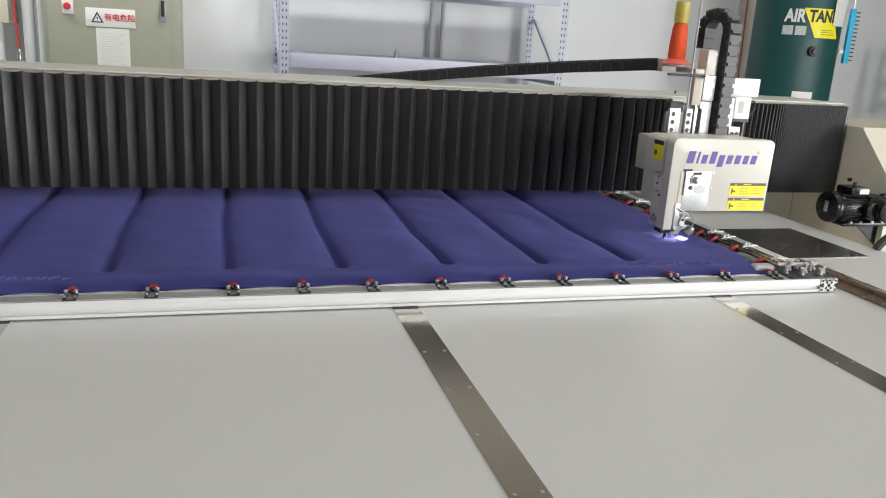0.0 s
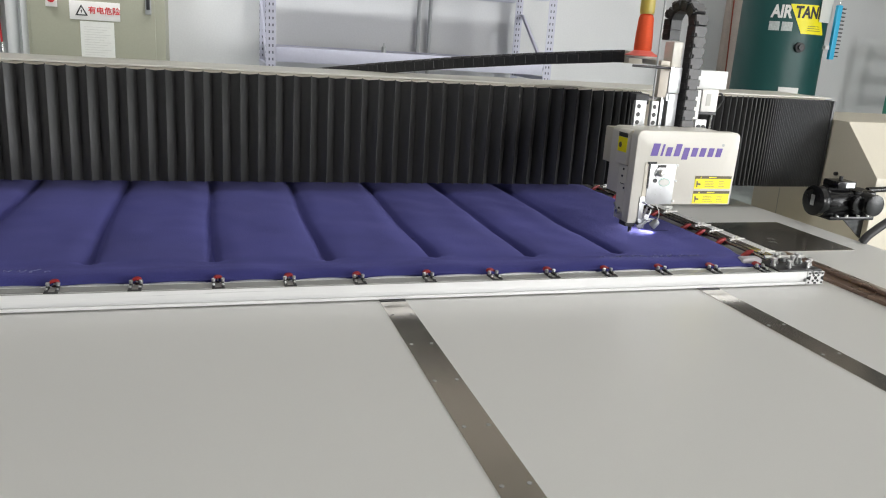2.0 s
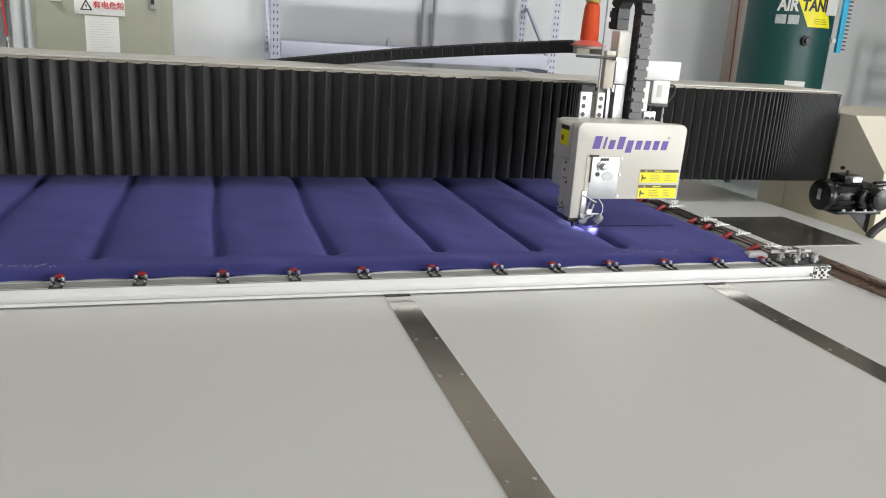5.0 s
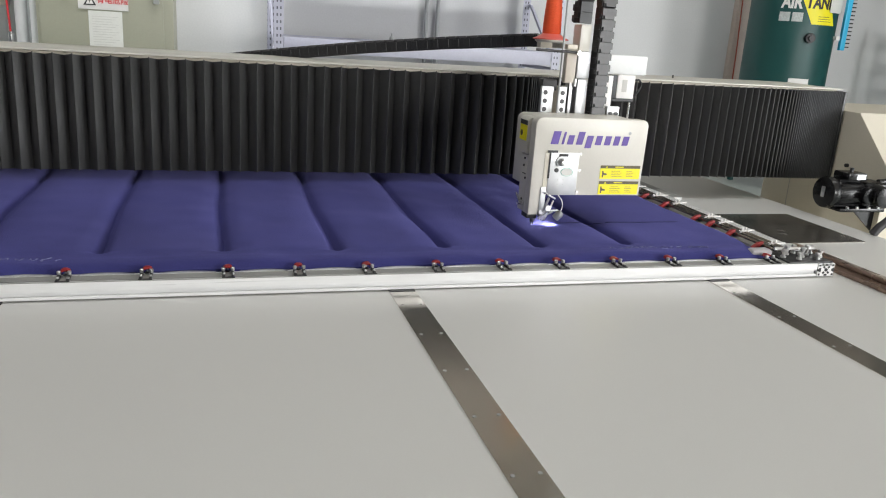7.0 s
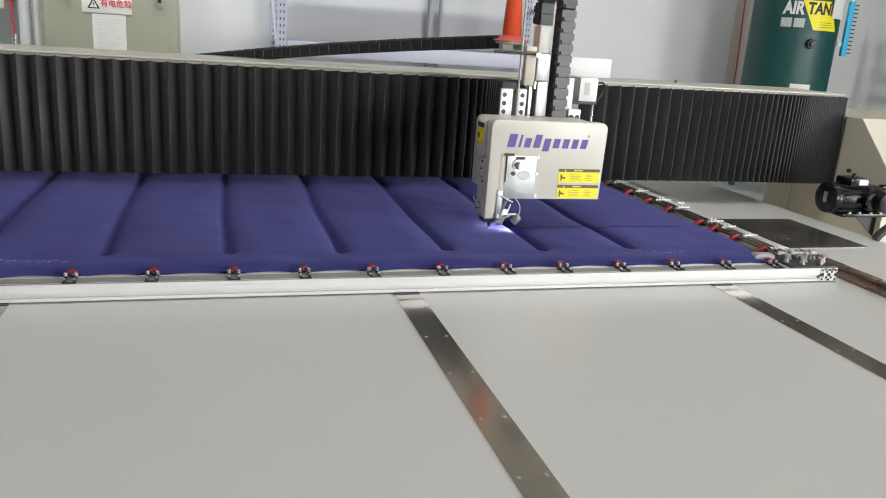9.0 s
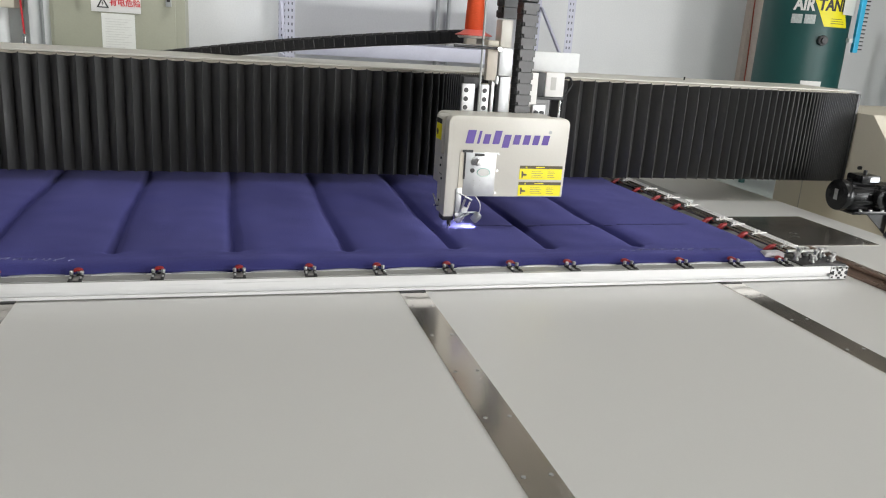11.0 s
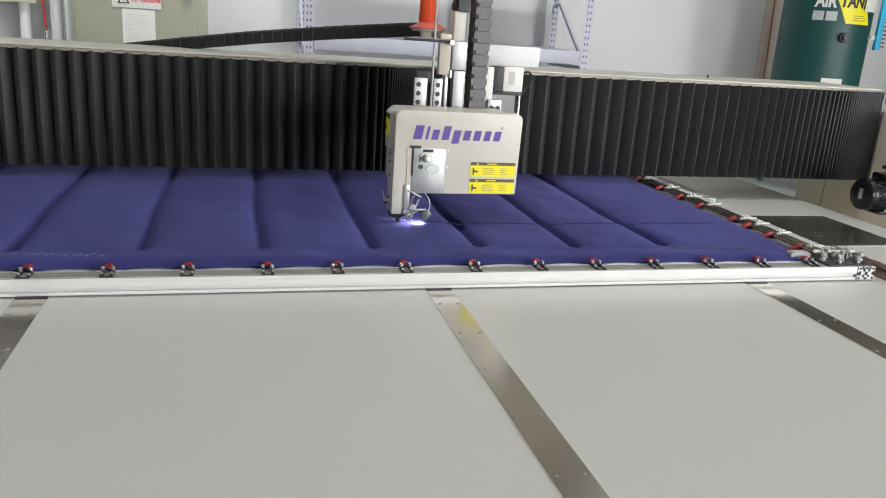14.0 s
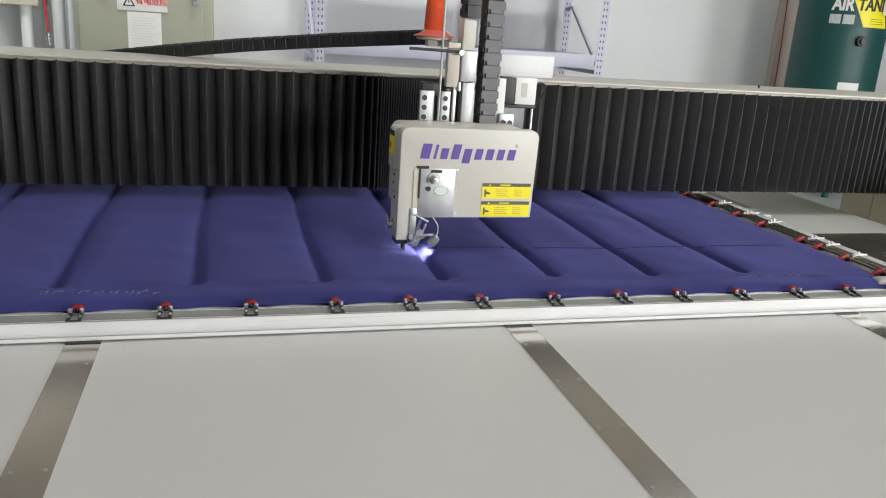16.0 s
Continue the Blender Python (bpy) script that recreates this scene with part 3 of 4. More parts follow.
# bellows: folds that open and close as the head travels
HEAD_ROWS = [(0, 1.068), (0.5, 1.053), (1, 1.036), (1.5, 1.008), (2, 0.976), (2.5, 0.9355), (3, 0.8975), (3.5, 0.856), (4, 0.815), (5.25, 0.7114), (6.5, 0.6078),
             (7, 0.5664), (7.5, 0.5254), (8, 0.4835), (8.5, 0.4414), (9, 0.3989), (10.25, 0.2965), (11.5, 0.1936), (12, 0.153), (12.5, 0.1115), (13, 0.068),
             (13.5, 0.0275), (14, -0.016), (14.5, -0.059), (15, -0.102), (15.5, -0.145), (16, -0.19)]
LEFT_W, RIGHT_W = 0.053, 0.050
NL, NR = 78, 50


def smooth(v):
    g = min(1, max(0, v))
    return g * g * (3 - 2 * g)


def left_folds(xh):
    """The fold lines' x from the left end to the carriage: packed at the carriage, evenly drawn out beyond, loose folds at the far end."""
    c = min(1, max(0, (1.06 - xh) / 1.25))
    pitch, packed, loose, at_head = 0.0665 - 0.0085 * c, 0.009, 0.02, 1 + 35 * c
    full = xh + 0.40 - BX0

    def spacing(w):
        out = []
        for i in range(NL):
            v = loose + (pitch - loose) * smooth((i - w) / 4)
            out.append(packed + (v - packed) * smooth((NL - 0.5 - i - at_head) / 8))
        return out
    lo, hi = -8.0, float(NL)
    for _ in range(40):
        mid = (lo + hi) / 2
        lo, hi = (lo, mid) if sum(spacing(mid)) < full else (mid, hi)
    s = spacing(lo)
    k = full / sum(s)
    xs = [BX0]
    for v in s:
        xs.append(xs[-1] + v * k)
    return xs


def right_folds(xh):
    begin = xh + 0.61
    full = BX1 - begin

    def spacing(w):
        out = []
        for i in range(NR):
            out.append(0.0095 + 0.061 * smooth((w - (i + 0.5) / NR) / 0.75))
        return out
    lo, hi = -0.5, 4.0
    for _ in range(40):
        mid = (lo + hi) / 2
        lo, hi = (mid, hi) if sum(spacing(mid)) < full else (lo, mid)
    s = spacing(lo)
    k = full / sum(s)
    xs = [begin]
    for v in s:
        xs.append(xs[-1] + v * k)
    return xs


def fold_poses(xs, fw):
    """Two panels for each fold: place and turn about z of each."""
    out = []
    for a, b in zip(xs, xs[1:]):
        h = min((b - a) / 2, fw * 0.999)
        d = math.sqrt(fw ** 2 - h ** 2)
        ang = math.degrees(math.atan2(d, h))
        out.append((a + h / 2, BY + d / 2, ang))
        out.append((a + h * 1.5, BY + d / 2, -ang))
    return out


def panel_mesh(k, outer, fw):
    """One pleat panel; its inner edge hangs a little lower than the outer fold."""
    r = random.Random(k)
    bm = bmesh.new()
    n = 8
    rings = []
    w, t = fw / 2, 0.0009

    def z_at(u, inner):
        lo, hi = BZ0 - (0.006 if inner else 0), BZ1 - (0.006 if inner else 0)
        return lo + (hi - lo) * u
    for j in range(n + 1):
        u = j / n
        bow = -0.0042 * min(1, 5 * u, 5 * (1 - u)) + (r.uniform(-0.0016, 0.0016) if 0 < j < n else 0)
        sway = r.uniform(-0.0008, 0.0008)
        zl, zr = z_at(u, outer > 0), z_at(u, outer < 0)
        zm = (zl + zr) / 2
        rings.append([bm.verts.new(p) for p in ((-w, -t + sway, zl), (0, -t + bow, zm), (w, -t + sway, zr), (w, t + sway, zr), (0, t + bow, zm), (-w, t + sway, zl))])
    for p, q in zip(rings, rings[1:]):
        for i in range(6):
            bm.faces.new((p[i], p[(i + 1) % 6], q[(i + 1) % 6], q[i]))
    bm.faces.new(rings[0][::-1])
    bm.faces.new(rings[-1])
    return mesh_of("bellows_panel", bm, M["bellows"])


PANELS = {fw: [[panel_mesh(k, -1, fw) for k in range(6)], [panel_mesh(k + 9, 1, fw) for k in range(6)]] for fw in (LEFT_W, RIGHT_W)}
# the turned welt along each outer fold
WELT = mesh_of("welt", box(-0.0016, 0.0016, -0.0024, 0.0016, BZ0 - 0.003, BZ1 + 0.003, 0.0006, 1), M["bellows_edge"])


def bellows(count, fw, label):
    b = thing("bellows", (0, 0, 0), label, "bellows", "bellows on the beam")
    panels = []
    for i in range(2 * count):
        p = new("bellows_panel", PANELS[fw][i % 2][(i * 5 + i // 7) % 6])
        p.parent = b
        panels.append(p)
        if i % 2 == 0:
            w = new("welt", WELT)
            w.parent = p
            w.location = (-fw / 2, 0, 0)
    return b, panels


bellows_left, panels_left = bellows(NL, LEFT_W, "black pleated bellows half drawn out along the gantry beam")
bellows_right, panels_right = bellows(NR, RIGHT_W, "black pleated bellows between sewing head and column")

# ---- sewing head; its own space: x from its front left edge, y from its front, z up from the ground ----
HY = 0.42
head = thing("sewing_head", (1.06, HY, 0), "cream sewing head with yellow warning labels riding on the gantry", "sewing machine")
W = 0.402
# front panel, with the needle arm at its left
face = [(-0.006, 0.905), (0.028, 0.905), (0.036, 0.972), (0.30, 0.972), (W - 0.001, 0.972)]
face += [(W - 0.018 + 0.022 * math.cos(a), 1.209 + 0.022 * math.sin(a)) for a in [k * math.pi / 10 for k in range(6)]]
face += [(0.019 - 0.024 * math.sin(a), 1.207 + 0.024 * math.cos(a)) for a in [k * math.pi / 10 for k in range(6)]]
part("front_panel", prism(face, "y", 0.0, 0.045, 0.004), M["white"], head)
part("body", prism(rounded(0.006, W - 0.006, 0.99, 1.226, 0.022, corners="0011"), "y", 0.046, 0.20, 0.004), M["white"], head)
part("side_cover", prism(rounded(-0.014, 0.06, 1.102, 1.224, 0.016, corners="0001"), "y", 0.047, 0.125, 0.005), M["white"], head)
part("needle_arm", prism([(-0.004, 0.905), (0.027, 0.905), (0.034, 1.10), (-0.004, 1.10)], "y", 0.0465, 0.105, 0.004), M["white"], head)
for sy, sz in ((0.07, 0.945), (0.055, 1.02), (0.075, 1.06), (0.07, 1.085)):
    part("screw", rod((-0.003, sy, sz), (-0.007, sy, sz), 0.004, 10), M["black"], head)
part("slot_mark", box(-0.0052, -0.003, 0.056, 0.085, 1.032, 1.0345), M["black"], head)
part("side_label", box(-0.0155, -0.014, 0.052, 0.112, 1.145, 1.196), M["yellow"], head, "yellow warning label")
part("label_bar", box(-0.016, -0.014, 0.052, 0.112, 1.197, 1.212), M["print"], head)
part("label_mark", rod((-0.0162, 0.095, 1.168), (-0.0155, 0.095, 1.168), 0.010, 16), M["grey_print"], head)

# plain violet bars of the maker's mark
lx = 0.051
for w_, z0, z1 in ((0.027, 1.144, 1.187), (0.008, 1.144, 1.185), (0.021, 1.144, 1.175), (0.023, 1.144, 1.187), (0.023, 1.133, 1.175),
                   (0.022, 1.144, 1.175), (0.022, 1.144, 1.175), (0.021, 1.144, 1.175), (0.022, 1.144, 1.175)):
    slant = [(x + 0.2 * (z - 1.144), z) for x, z in ((lx, z0), (lx + w_, z0), (lx + w_, z1), (lx, z1))]
    part("mark_bar", prism(slant, "y", -0.0012, 0.0005), M["violet"], head)
    lx += w_ + 0.0115
part("mark_dot", rod((0.338, -0.0008, 1.186), (0.338, 0.0005, 1.186), 0.0055, 16), M["pipe"], head)

# yellow warning labels on the front
for z0, z1 in ((1.030, 1.075), (0.976, 1.021)):
    part("warning_label", box(0.243, 0.393, -0.0012, 0.0005, z0, z1), M["yellow"], head, "yellow warning label with a dark heading")
    part("label_bar", box(0.243, 0.393, -0.0018, -0.0008, z1 - 0.009, z1 + 0.001), M["grey_print"], head)
    for k in range(4):
        part("label_line", box(0.285, 0.325 - 0.006 * (k % 2), -0.0016, -0.0008, z0 + 0.008 + 0.006 * k, z0 + 0.0092 + 0.006 * k), M["brown"], head)
        part("label_line", box(0.342, 0.368 - 0.005 * (k % 2), -0.0016, -0.0008, z0 + 0.008 + 0.006 * k, z0 + 0.0092 + 0.006 * k), M["brown"], head)
    part("label_mark", prism([(0.251, z0 + 0.005), (0.255, z0 + 0.005), (0.256, z0 + 0.013), (0.268, z0 + 0.013), (0.268, z0 + 0.018), (0.257, z0 + 0.020), (0.254, z0 + 0.028), (0.250, z0 + 0.027)], "y", -0.0016, -0.0008), M["grey_print"], head)
    part("label_symbol", prism([(0.262, z1 - 0.007), (0.270, z1 - 0.007), (0.266, z1 - 0.001)], "y", -0.0024, -0.0016), M["yellow"], head)
    part("label_heading", box(0.298, 0.33, -0.0024, -0.0016, z1 - 0.0055, z1 - 0.0025), M["yellow"], head)

# thread plate
part("thread_plate", box(0.052, 0.158, -0.003, 0.0, 0.974, 1.116, 0.001), M["plate"], head)
part("plate_recess", box(0.036, 0.052, -0.002, 0.001, 1.0, 1.116), M["cream"], head)
part("slot", box(0.0505, 0.056, -0.0042, -0.0028, 1.03, 1.118), M["print"], head)
part("slot", box(0.044, 0.078, -0.006, -0.0028, 1.116, 1.124), M["black"], head)
part("slot", box(0.085, 0.118, -0.0042, -0.0028, 1.104, 1.113), M["print"], head)
part("tension_knob", rod((0.094, -0.002, 1.086), (0.094, -0.03, 1.086), 0.014, 20, r2=0.009, bevel=0.001), M["steel"], head)
part("tension_disc", rod((0.094, -0.003, 1.086), (0.094, -0.008, 1.086), 0.019, 20), M["plate"], head)
part("port", rod((0.080, -0.0026, 1.058), (0.080, -0.006, 1.058), 0.0075, 14), M["black"], head)
oval = rod((0, -0.0028, 0), (0, -0.0042, 0), 0.0125, 24)
for v in oval.verts:
    v.co.x *= 1.6
part("oval_badge", oval, M["paper"], head).location = (0.118, 0, 1.052)
ring = rod((0, -0.0026, 0), (0, -0.0036, 0), 0.0142, 24)
for v in ring.verts:
    v.co.x *= 1.58
part("badge_rim", ring, M["green"], head).location = (0.118, 0, 1.052)
for dx, dz in ((0.088, 1.025), (0.108, 1.026), (0.088, 1.009), (0.108, 1.010)):
    part("rivet", rod((dx, -0.002, dz), (dx, -0.004, dz), 0.0016, 8), M["alu_dark"], head)
for dz in (1.113, 1.058, 0.985):
    part("screw", rod((0.164, 0.001, dz), (0.164, -0.004, dz), 0.0042, 12), M["steel"], head)

# needle, foot, thread guides, lamp
part("arm_tip", box(-0.005, 0.032, 0.012, 0.06, 0.890, 0.906, 0.003), M["black"], head)
part("foot_bar", rod((0.024, 0.030, 0.862), (0.024, 0.030, 0.892), 0.0055, 12), M["black"], head)
part("needle", rod((0.020, 0.022, 0.850), (0.020, 0.022, 0.895), 0.0016, 8, r2=0.0024), M["steel"], head)
part("presser_foot", prism([(0.008, 0.852), (0.040, 0.852), (0.040, 0.856), (0.028, 0.864), (0.020, 0.864), (0.008, 0.856)], "y", 0.016, 0.044, 0.001), M["steel"], head)
part("guide_block", box(0.040, 0.066, 0.002, 0.04, 0.895, 0.925, 0.003), M["plate"], head)
part("guide_lever", rod((0.045, 0.0, 0.905), (0.062, -0.008, 0.965), 0.004, 8), M["steel"], head)
part("guide_lever", rod((0.036, -0.004, 0.985), (0.085, -0.008, 0.962), 0.003, 8), M["steel"], head)
part("guide_nut", rod((0.060, 0.004, 0.93), (0.060, -0.012, 0.93), 0.010, 12), M["steel"], head)
part("guide_nut", rod((0.036, 0.004, 0.915), (0.036, -0.010, 0.915), 0.007, 12), M["steel"], head)
part("guide_arm", box(0.030, 0.05, -0.004, 0.002, 0.92, 1.0, 0.002), M["plate"], head)
part("lamp_wire", tube([(0.10, 0.01, 0.973), (0.116, 0.004, 0.95), (0.118, 0.004, 0.925), (0.112, 0.012, 0.905)], 0.0016, 8), M["signwhite"], head)
part("side_knob", rod((-0.006, 0.06, 0.935), (-0.022, 0.06, 0.935), 0.009, 12), M["steel"], head)
part("side_lever", rod((-0.016, 0.06, 0.935), (-0.024, 0.075, 0.965), 0.003, 8), M["steel"], head)
shell = lathe([(0.009, 0.0), (0.0125, 0.0), (0.0135, 0.004), (0.0135, 0.022), (0.010, 0.030), (0.004, 0.032), (0.002, 0.026), (0.009, 0.0255)], 20)
bmesh.ops.delete(shell, geom=[f for f in shell.faces if len(f.verts) > 4], context="FACES_ONLY")
lamp = part("work_lamp", shell, M["plate"], head, "small clear work lamp")
lamp.matrix_basis = look((0.100, 0.012, 0.889), (0.072, 0.026, 0.852)) @ pose(0, 0, 0)
part("led", rod((0, 0, 0.0095), (0, 0, 0.0115), 0.0092, 16), M["led"], lamp, "glowing white lamp face")
part("lamp_bracket", box(0.062, 0.112, 0.014, 0.022, 0.912, 0.918, 0.001), M["plate"], head)
for x0, y0, z0, x1, y1, z1, rr in ((0.044, -0.006, 0.898, 0.078, -0.010, 0.918, 0.0035), (0.052, -0.004, 0.888, 0.070, -0.006, 0.936, 0.0028),
                                   (0.066, -0.008, 0.920, 0.080, -0.004, 0.955, 0.0030), (0.030, -0.006, 0.893, 0.046, -0.008, 0.905, 0.0045)):
    part("guide_rod", rod((x0, y0, z0), (x1, y1, z1), rr, 10), M["steel"], head)
part("guide_plate", prism([(0.040, 0.884), (0.058, 0.888), (0.062, 0.902), (0.044, 0.904)], "y", -0.003, 0.006, 0.001), M["steel"], head)
part("needle_clamp", lathe([(0.006, 0), (0.007, 0.003), (0.007, 0.012), (0.004, 0.014)], 12), M["black"], head).location = (0.020, 0.022, 0.876)
# carriage and slide behind the head
part("carriage", box(0.395, 0.612, 0.67, 0.735, 0.98, 1.30, 0.006), M["bellows"], head)
part("bracket", box(0.14, 0.36, 0.201, 0.50, 1.05, 1.19, 0.004), M["cream"], head)
for bx, bw in ((0.092, 0.045), (0.158, 0.030)):
    bp = part("slide_plate", box(bx, bx + bw, 0.21, 0.225, 1.19, 1.315, 0.002), M["plate"], head)
    for k in range(4):
        if bw > 0.04 or k:
            part("socket", rod((bx + 0.014, 0.2085, 1.207 + 0.029 * k), (bx + 0.014, 0.212, 1.207 + 0.029 * k), 0.0085, 14), M["black"], bp)
            part("socket_ring", rod((bx + 0.014, 0.209, 1.207 + 0.029 * k), (bx + 0.014, 0.2105, 1.207 + 0.029 * k), 0.0105, 14), M["bolt"], bp)
part("slide_top", box(0.100, 0.155, 0.226, 0.27, 1.300, 1.338, 0.003), M["black"], head)
part("slide_rail", box(0.192, 0.204, 0.205, 0.24, 1.19, 1.35, 0.002), M["bolt"], head)
# solid black block painted in for the shade between rail and post
part("slide_shadow_gap", box(0.205, 0.222, 0.24, 0.26, 1.19, 1.35, 0.001), M["black"], head)
part("slide_post", box(0.222, 0.262, 0.205, 0.28, 1.18, 1.345, 0.003), M["plate"], head)
part("post_head", box(0.212, 0.262, 0.20, 0.28, 1.347, 1.440, 0.004), M["plate"], head)
part("post_knob", rod((0.208, 0.20, 1.32), (0.208, 0.20, 1.345), 0.007, 12), M["steel"], head)
part("chain_mount", box(0.212, 0.252, 0.20, 0.26, 1.440, 1.530, 0.004), M["white"], head)
part("upright", box(0.168, 0.206, 0.196, 0.225, 1.33, 1.443, 0.004), M["tan"], head)
part("side_plate", box(0.330, 0.366, 0.215, 0.235, 1.19, 1.362, 0.002), M["signwhite"], head)
part("right_bracket", box(0.348, 0.396, 0.20, 0.214, 1.19, 1.255, 0.003), M["plate"], head)
for k in range(2):
    part("socket", rod((0.361 + 0.022 * k, 0.201, 1.228), (0.361 + 0.022 * k, 0.196, 1.228), 0.0085, 14), M["black"], head)
motor = part("servo_motor", box(0.430, 0.503, 0.30, 0.36, 1.276, 1.362, 0.004), M["signwhite"], head, "white servo motor with black flange")
part("motor_flange", box(0.394, 0.506, 0.302, 0.358, 1.264, 1.2755, 0.003), M["black"], motor)
part("motor_side", box(0.392, 0.4295, 0.302, 0.358, 1.276, 1.360, 0.003), M["black"], motor)
part("motor_label", box(0.450, 0.470, 0.2988, 0.3005, 1.300, 1.345), M["faint"], motor)
part("motor_cable", tube([(0.50, 0.32, 1.34), (0.53, 0.32, 1.345), (0.545, 0.33, 1.32), (0.52, 0.33, 1.28), (0.50, 0.34, 1.25)], 0.004, 8), M["black"], motor)
part("motor_leg", rod((0.505, 0.33, 1.19), (0.505, 0.33, 1.262), 0.004, 8), M["steel"], motor)
part("cover_panel", box(0.38, 0.585, 0.372, 0.40, 1.360, 1.431, 0.003), M["pipewhite"], head)
part("rear_box", box(0.25, 0.41, 0.401, 0.50, 1.20, 1.30, 0.004), M["cream"], head)
# thread stand
part("stand_rod", rod((0.147, 0.19, 1.19), (0.147, 0.19, 1.86), 0.0038, 10), M["pipe"], head)
part("stand_bar", rod((0.045, 0.182, 1.438), (0.205, 0.182, 1.436), 0.0045, 10), M["black"], head)
part("bar_screw", rod((0.202, 0.170, 1.434), (0.202, 0.196, 1.434), 0.008, 10), M["steel"], head)
part("tray", lathe([(0.05, 0), (0.056, 0.004), (0.056, 0.008), (0.012, 0.009)], 30), M["white"], head).location = (0.150, 0.31, 1.462)
part("tray_arm", box(0.168, 0.206, 0.198, 0.335, 1.444, 1.461, 0.003), M["cream"], head)
part("arm_block", box(0.155, 0.225, 0.41, 0.50, 1.440, 1.488, 0.003), M["cream"], head)
spool = part("thread_spool", lathe([(0.064, 0.0), (0.064, 0.003), (0.046, 0.010), (0.032, 0.020), (0.010, 0.022)], 36), M["cone"], head, "red spool base")
spool.location = (0.150, 0.31, 1.472)
part("thread", lathe([(0.0315, 0.019), (0.033, 0.028), (0.031, 0.08), (0.0275, 0.134), (0.023, 0.147), (0.014, 0.152)], 36), M["orange"], spool, "orange-red wound thread")
part("spool_top", lathe([(0.012, 0.152), (0.014, 0.160), (0.010, 0.165)], 20), M["cone"], spool)
part("net_sleeve", lathe([(0.026, 0.150), (0.027, 0.17), (0.026, 0.21), (0.025, 0.225)], 20), M["sleeve"], spool, "translucent yellow net sleeve")


# energy chains
def chain_link(w, h, l):
    """One link: w across (y), h thick (z), l long (x), with the notched cover of the outer side."""
    bm = box(-l * 0.51, l * 0.51, -w * 0.45, w * 0.45, -h / 2, h / 2 - 0.003, 0.0015, 1)
    for sy in (-1, 1):
        box(-l * 0.50, l * 0.02, sy * w * 0.47 - 0.003, sy * w * 0.47 + 0.003, -h * 0.36, h * 0.30, 0.001, 1, bm=bm)
    for f in bm.faces:
        f.material_index = 1
    # the notched cover plate of the outer side
    a, b = w * 0.33, w * 0.49
    cover = prism([(-l * 0.52, -a), (-l * 0.52, a), (-l * 0.20, a), (-l * 0.20, b), (l * 0.36, b), (l * 0.44, b * 0.88), (l * 0.44, -b * 0.88), (l * 0.36, -b), (-l * 0.20, -b), (-l * 0.20, -a)], "z", h / 2 - 0.006, h / 2 + 0.002, 0.0008)
    merge(bm, cover)
    return bm


def link_mesh(w, h, l):
    me = mesh_of("chain_link", chain_link(w, h, l), M["chain"], False)
    me.materials.append(M["black"])
    return me


def lay_chain(parent, path, link, length):
    """Links laid along a line of points with their outer side's direction."""
    pts = [(Vector(p), Vector(n)) for p, n in path]
    seg = [0]
    for (a, _), (b, _) in zip(pts, pts[1:]):
        seg.append(seg[-1] + (b - a).length)
    s = length / 2
    while s < seg[-1]:
        i = max(k for k in range(len(seg)) if seg[k] <= s)
        i = min(i, len(pts) - 2)
        u = (s - seg[i]) / (seg[i + 1] - seg[i])
        p = pts[i][0].lerp(pts[i + 1][0], u)
        n = pts[i][1].lerp(pts[i + 1][1], u).normalized()
        d = (pts[i + 1][0] - pts[i][0]).normalized()
        side_ = n.cross(d).normalized()
        n = d.cross(side_)
        ob = new("chain_link", link)
        ob.parent = parent
        ob.matrix_basis = Matrix((( *(d.x, side_.x, n.x), p.x), (d.y, side_.y, n.y, p.y), (d.z, side_.z, n.z, p.z), (0, 0, 0, 1)))
        s += length


arch = []
front, back_way = Vector((0.300, 0.205, 0)), Vector((-0.25, 0.968, 0))
cz, r = 1.600, 0.060
for k in range(16):
    arch.append((front + Vector((0, 0, 1.215 + (cz - 1.215) * k / 15)), -back_way))
for k in range(1, 24):
    a = math.pi * k / 24
    arch.append((front + back_way * (r - r * math.cos(a)) + Vector((0, 0, cz + r * math.sin(a))), Vector((0, 0, math.sin(a))) - back_way * math.cos(a)))
for k in range(8):
    arch.append((front + back_way * 2 * r + Vector((0, 0, cz - (cz - 1.53) * k / 7)), back_way))
up = part("cable_chain", box(0.280, 0.320, 0.190, 0.22, 1.188, 1.214, 0.003), M["plate"], head, "black nylon cable chain arched over the head")
lay_chain(up, arch, link_mesh(0.064, 0.040, 0.0372), 0.0375)
key = [(0.165, 0.465, 1.465), (0.14, 0.48, 1.463), (-0.12, 0.68, 1.431), (-0.41, 0.88, 1.390), (-0.68, 1.08, 1.344), (-0.93, 1.23, 1.300), (-1.20, 1.33, 1.245)]
run = []
for k in range(51):
    u = k / 50 * (len(key) - 1)
    i = min(int(u), len(key) - 2)
    run.append((Vector(key[i]).lerp(Vector(key[i + 1]), u - i), (0, 0, 1)))
long = part("long_cable_chain", box(0.150, 0.22, 0.452, 0.502, 1.440, 1.486, 0.003), M["cream"], head, "long black cable chain trailing along the beam")
lay_chain(long, run, link_mesh(0.05, 0.046, 0.0455), 0.044)

# seam that the needle leaves behind: short rigid stitches, darkened for the crease's shade
SEAM = []
stitch = mesh_of("stitch", box(-0.0235, 0.0235, -0.0028, 0.0028, -0.0012, 0.0010, 0.001, 1), M["thread"])
sx = 1.135
while sx > -0.16:
    ob = new("stitch", stitch)
    ob.parent = quilt_ob
    SEAM.append((ob, sx))
    sx -= 0.048

# ---- along the rear wall ----
cab = thing("switch_cabinet", (0, 0, 0), "olive-grey steel electrical cabinet with a warning sign", "cabinet")
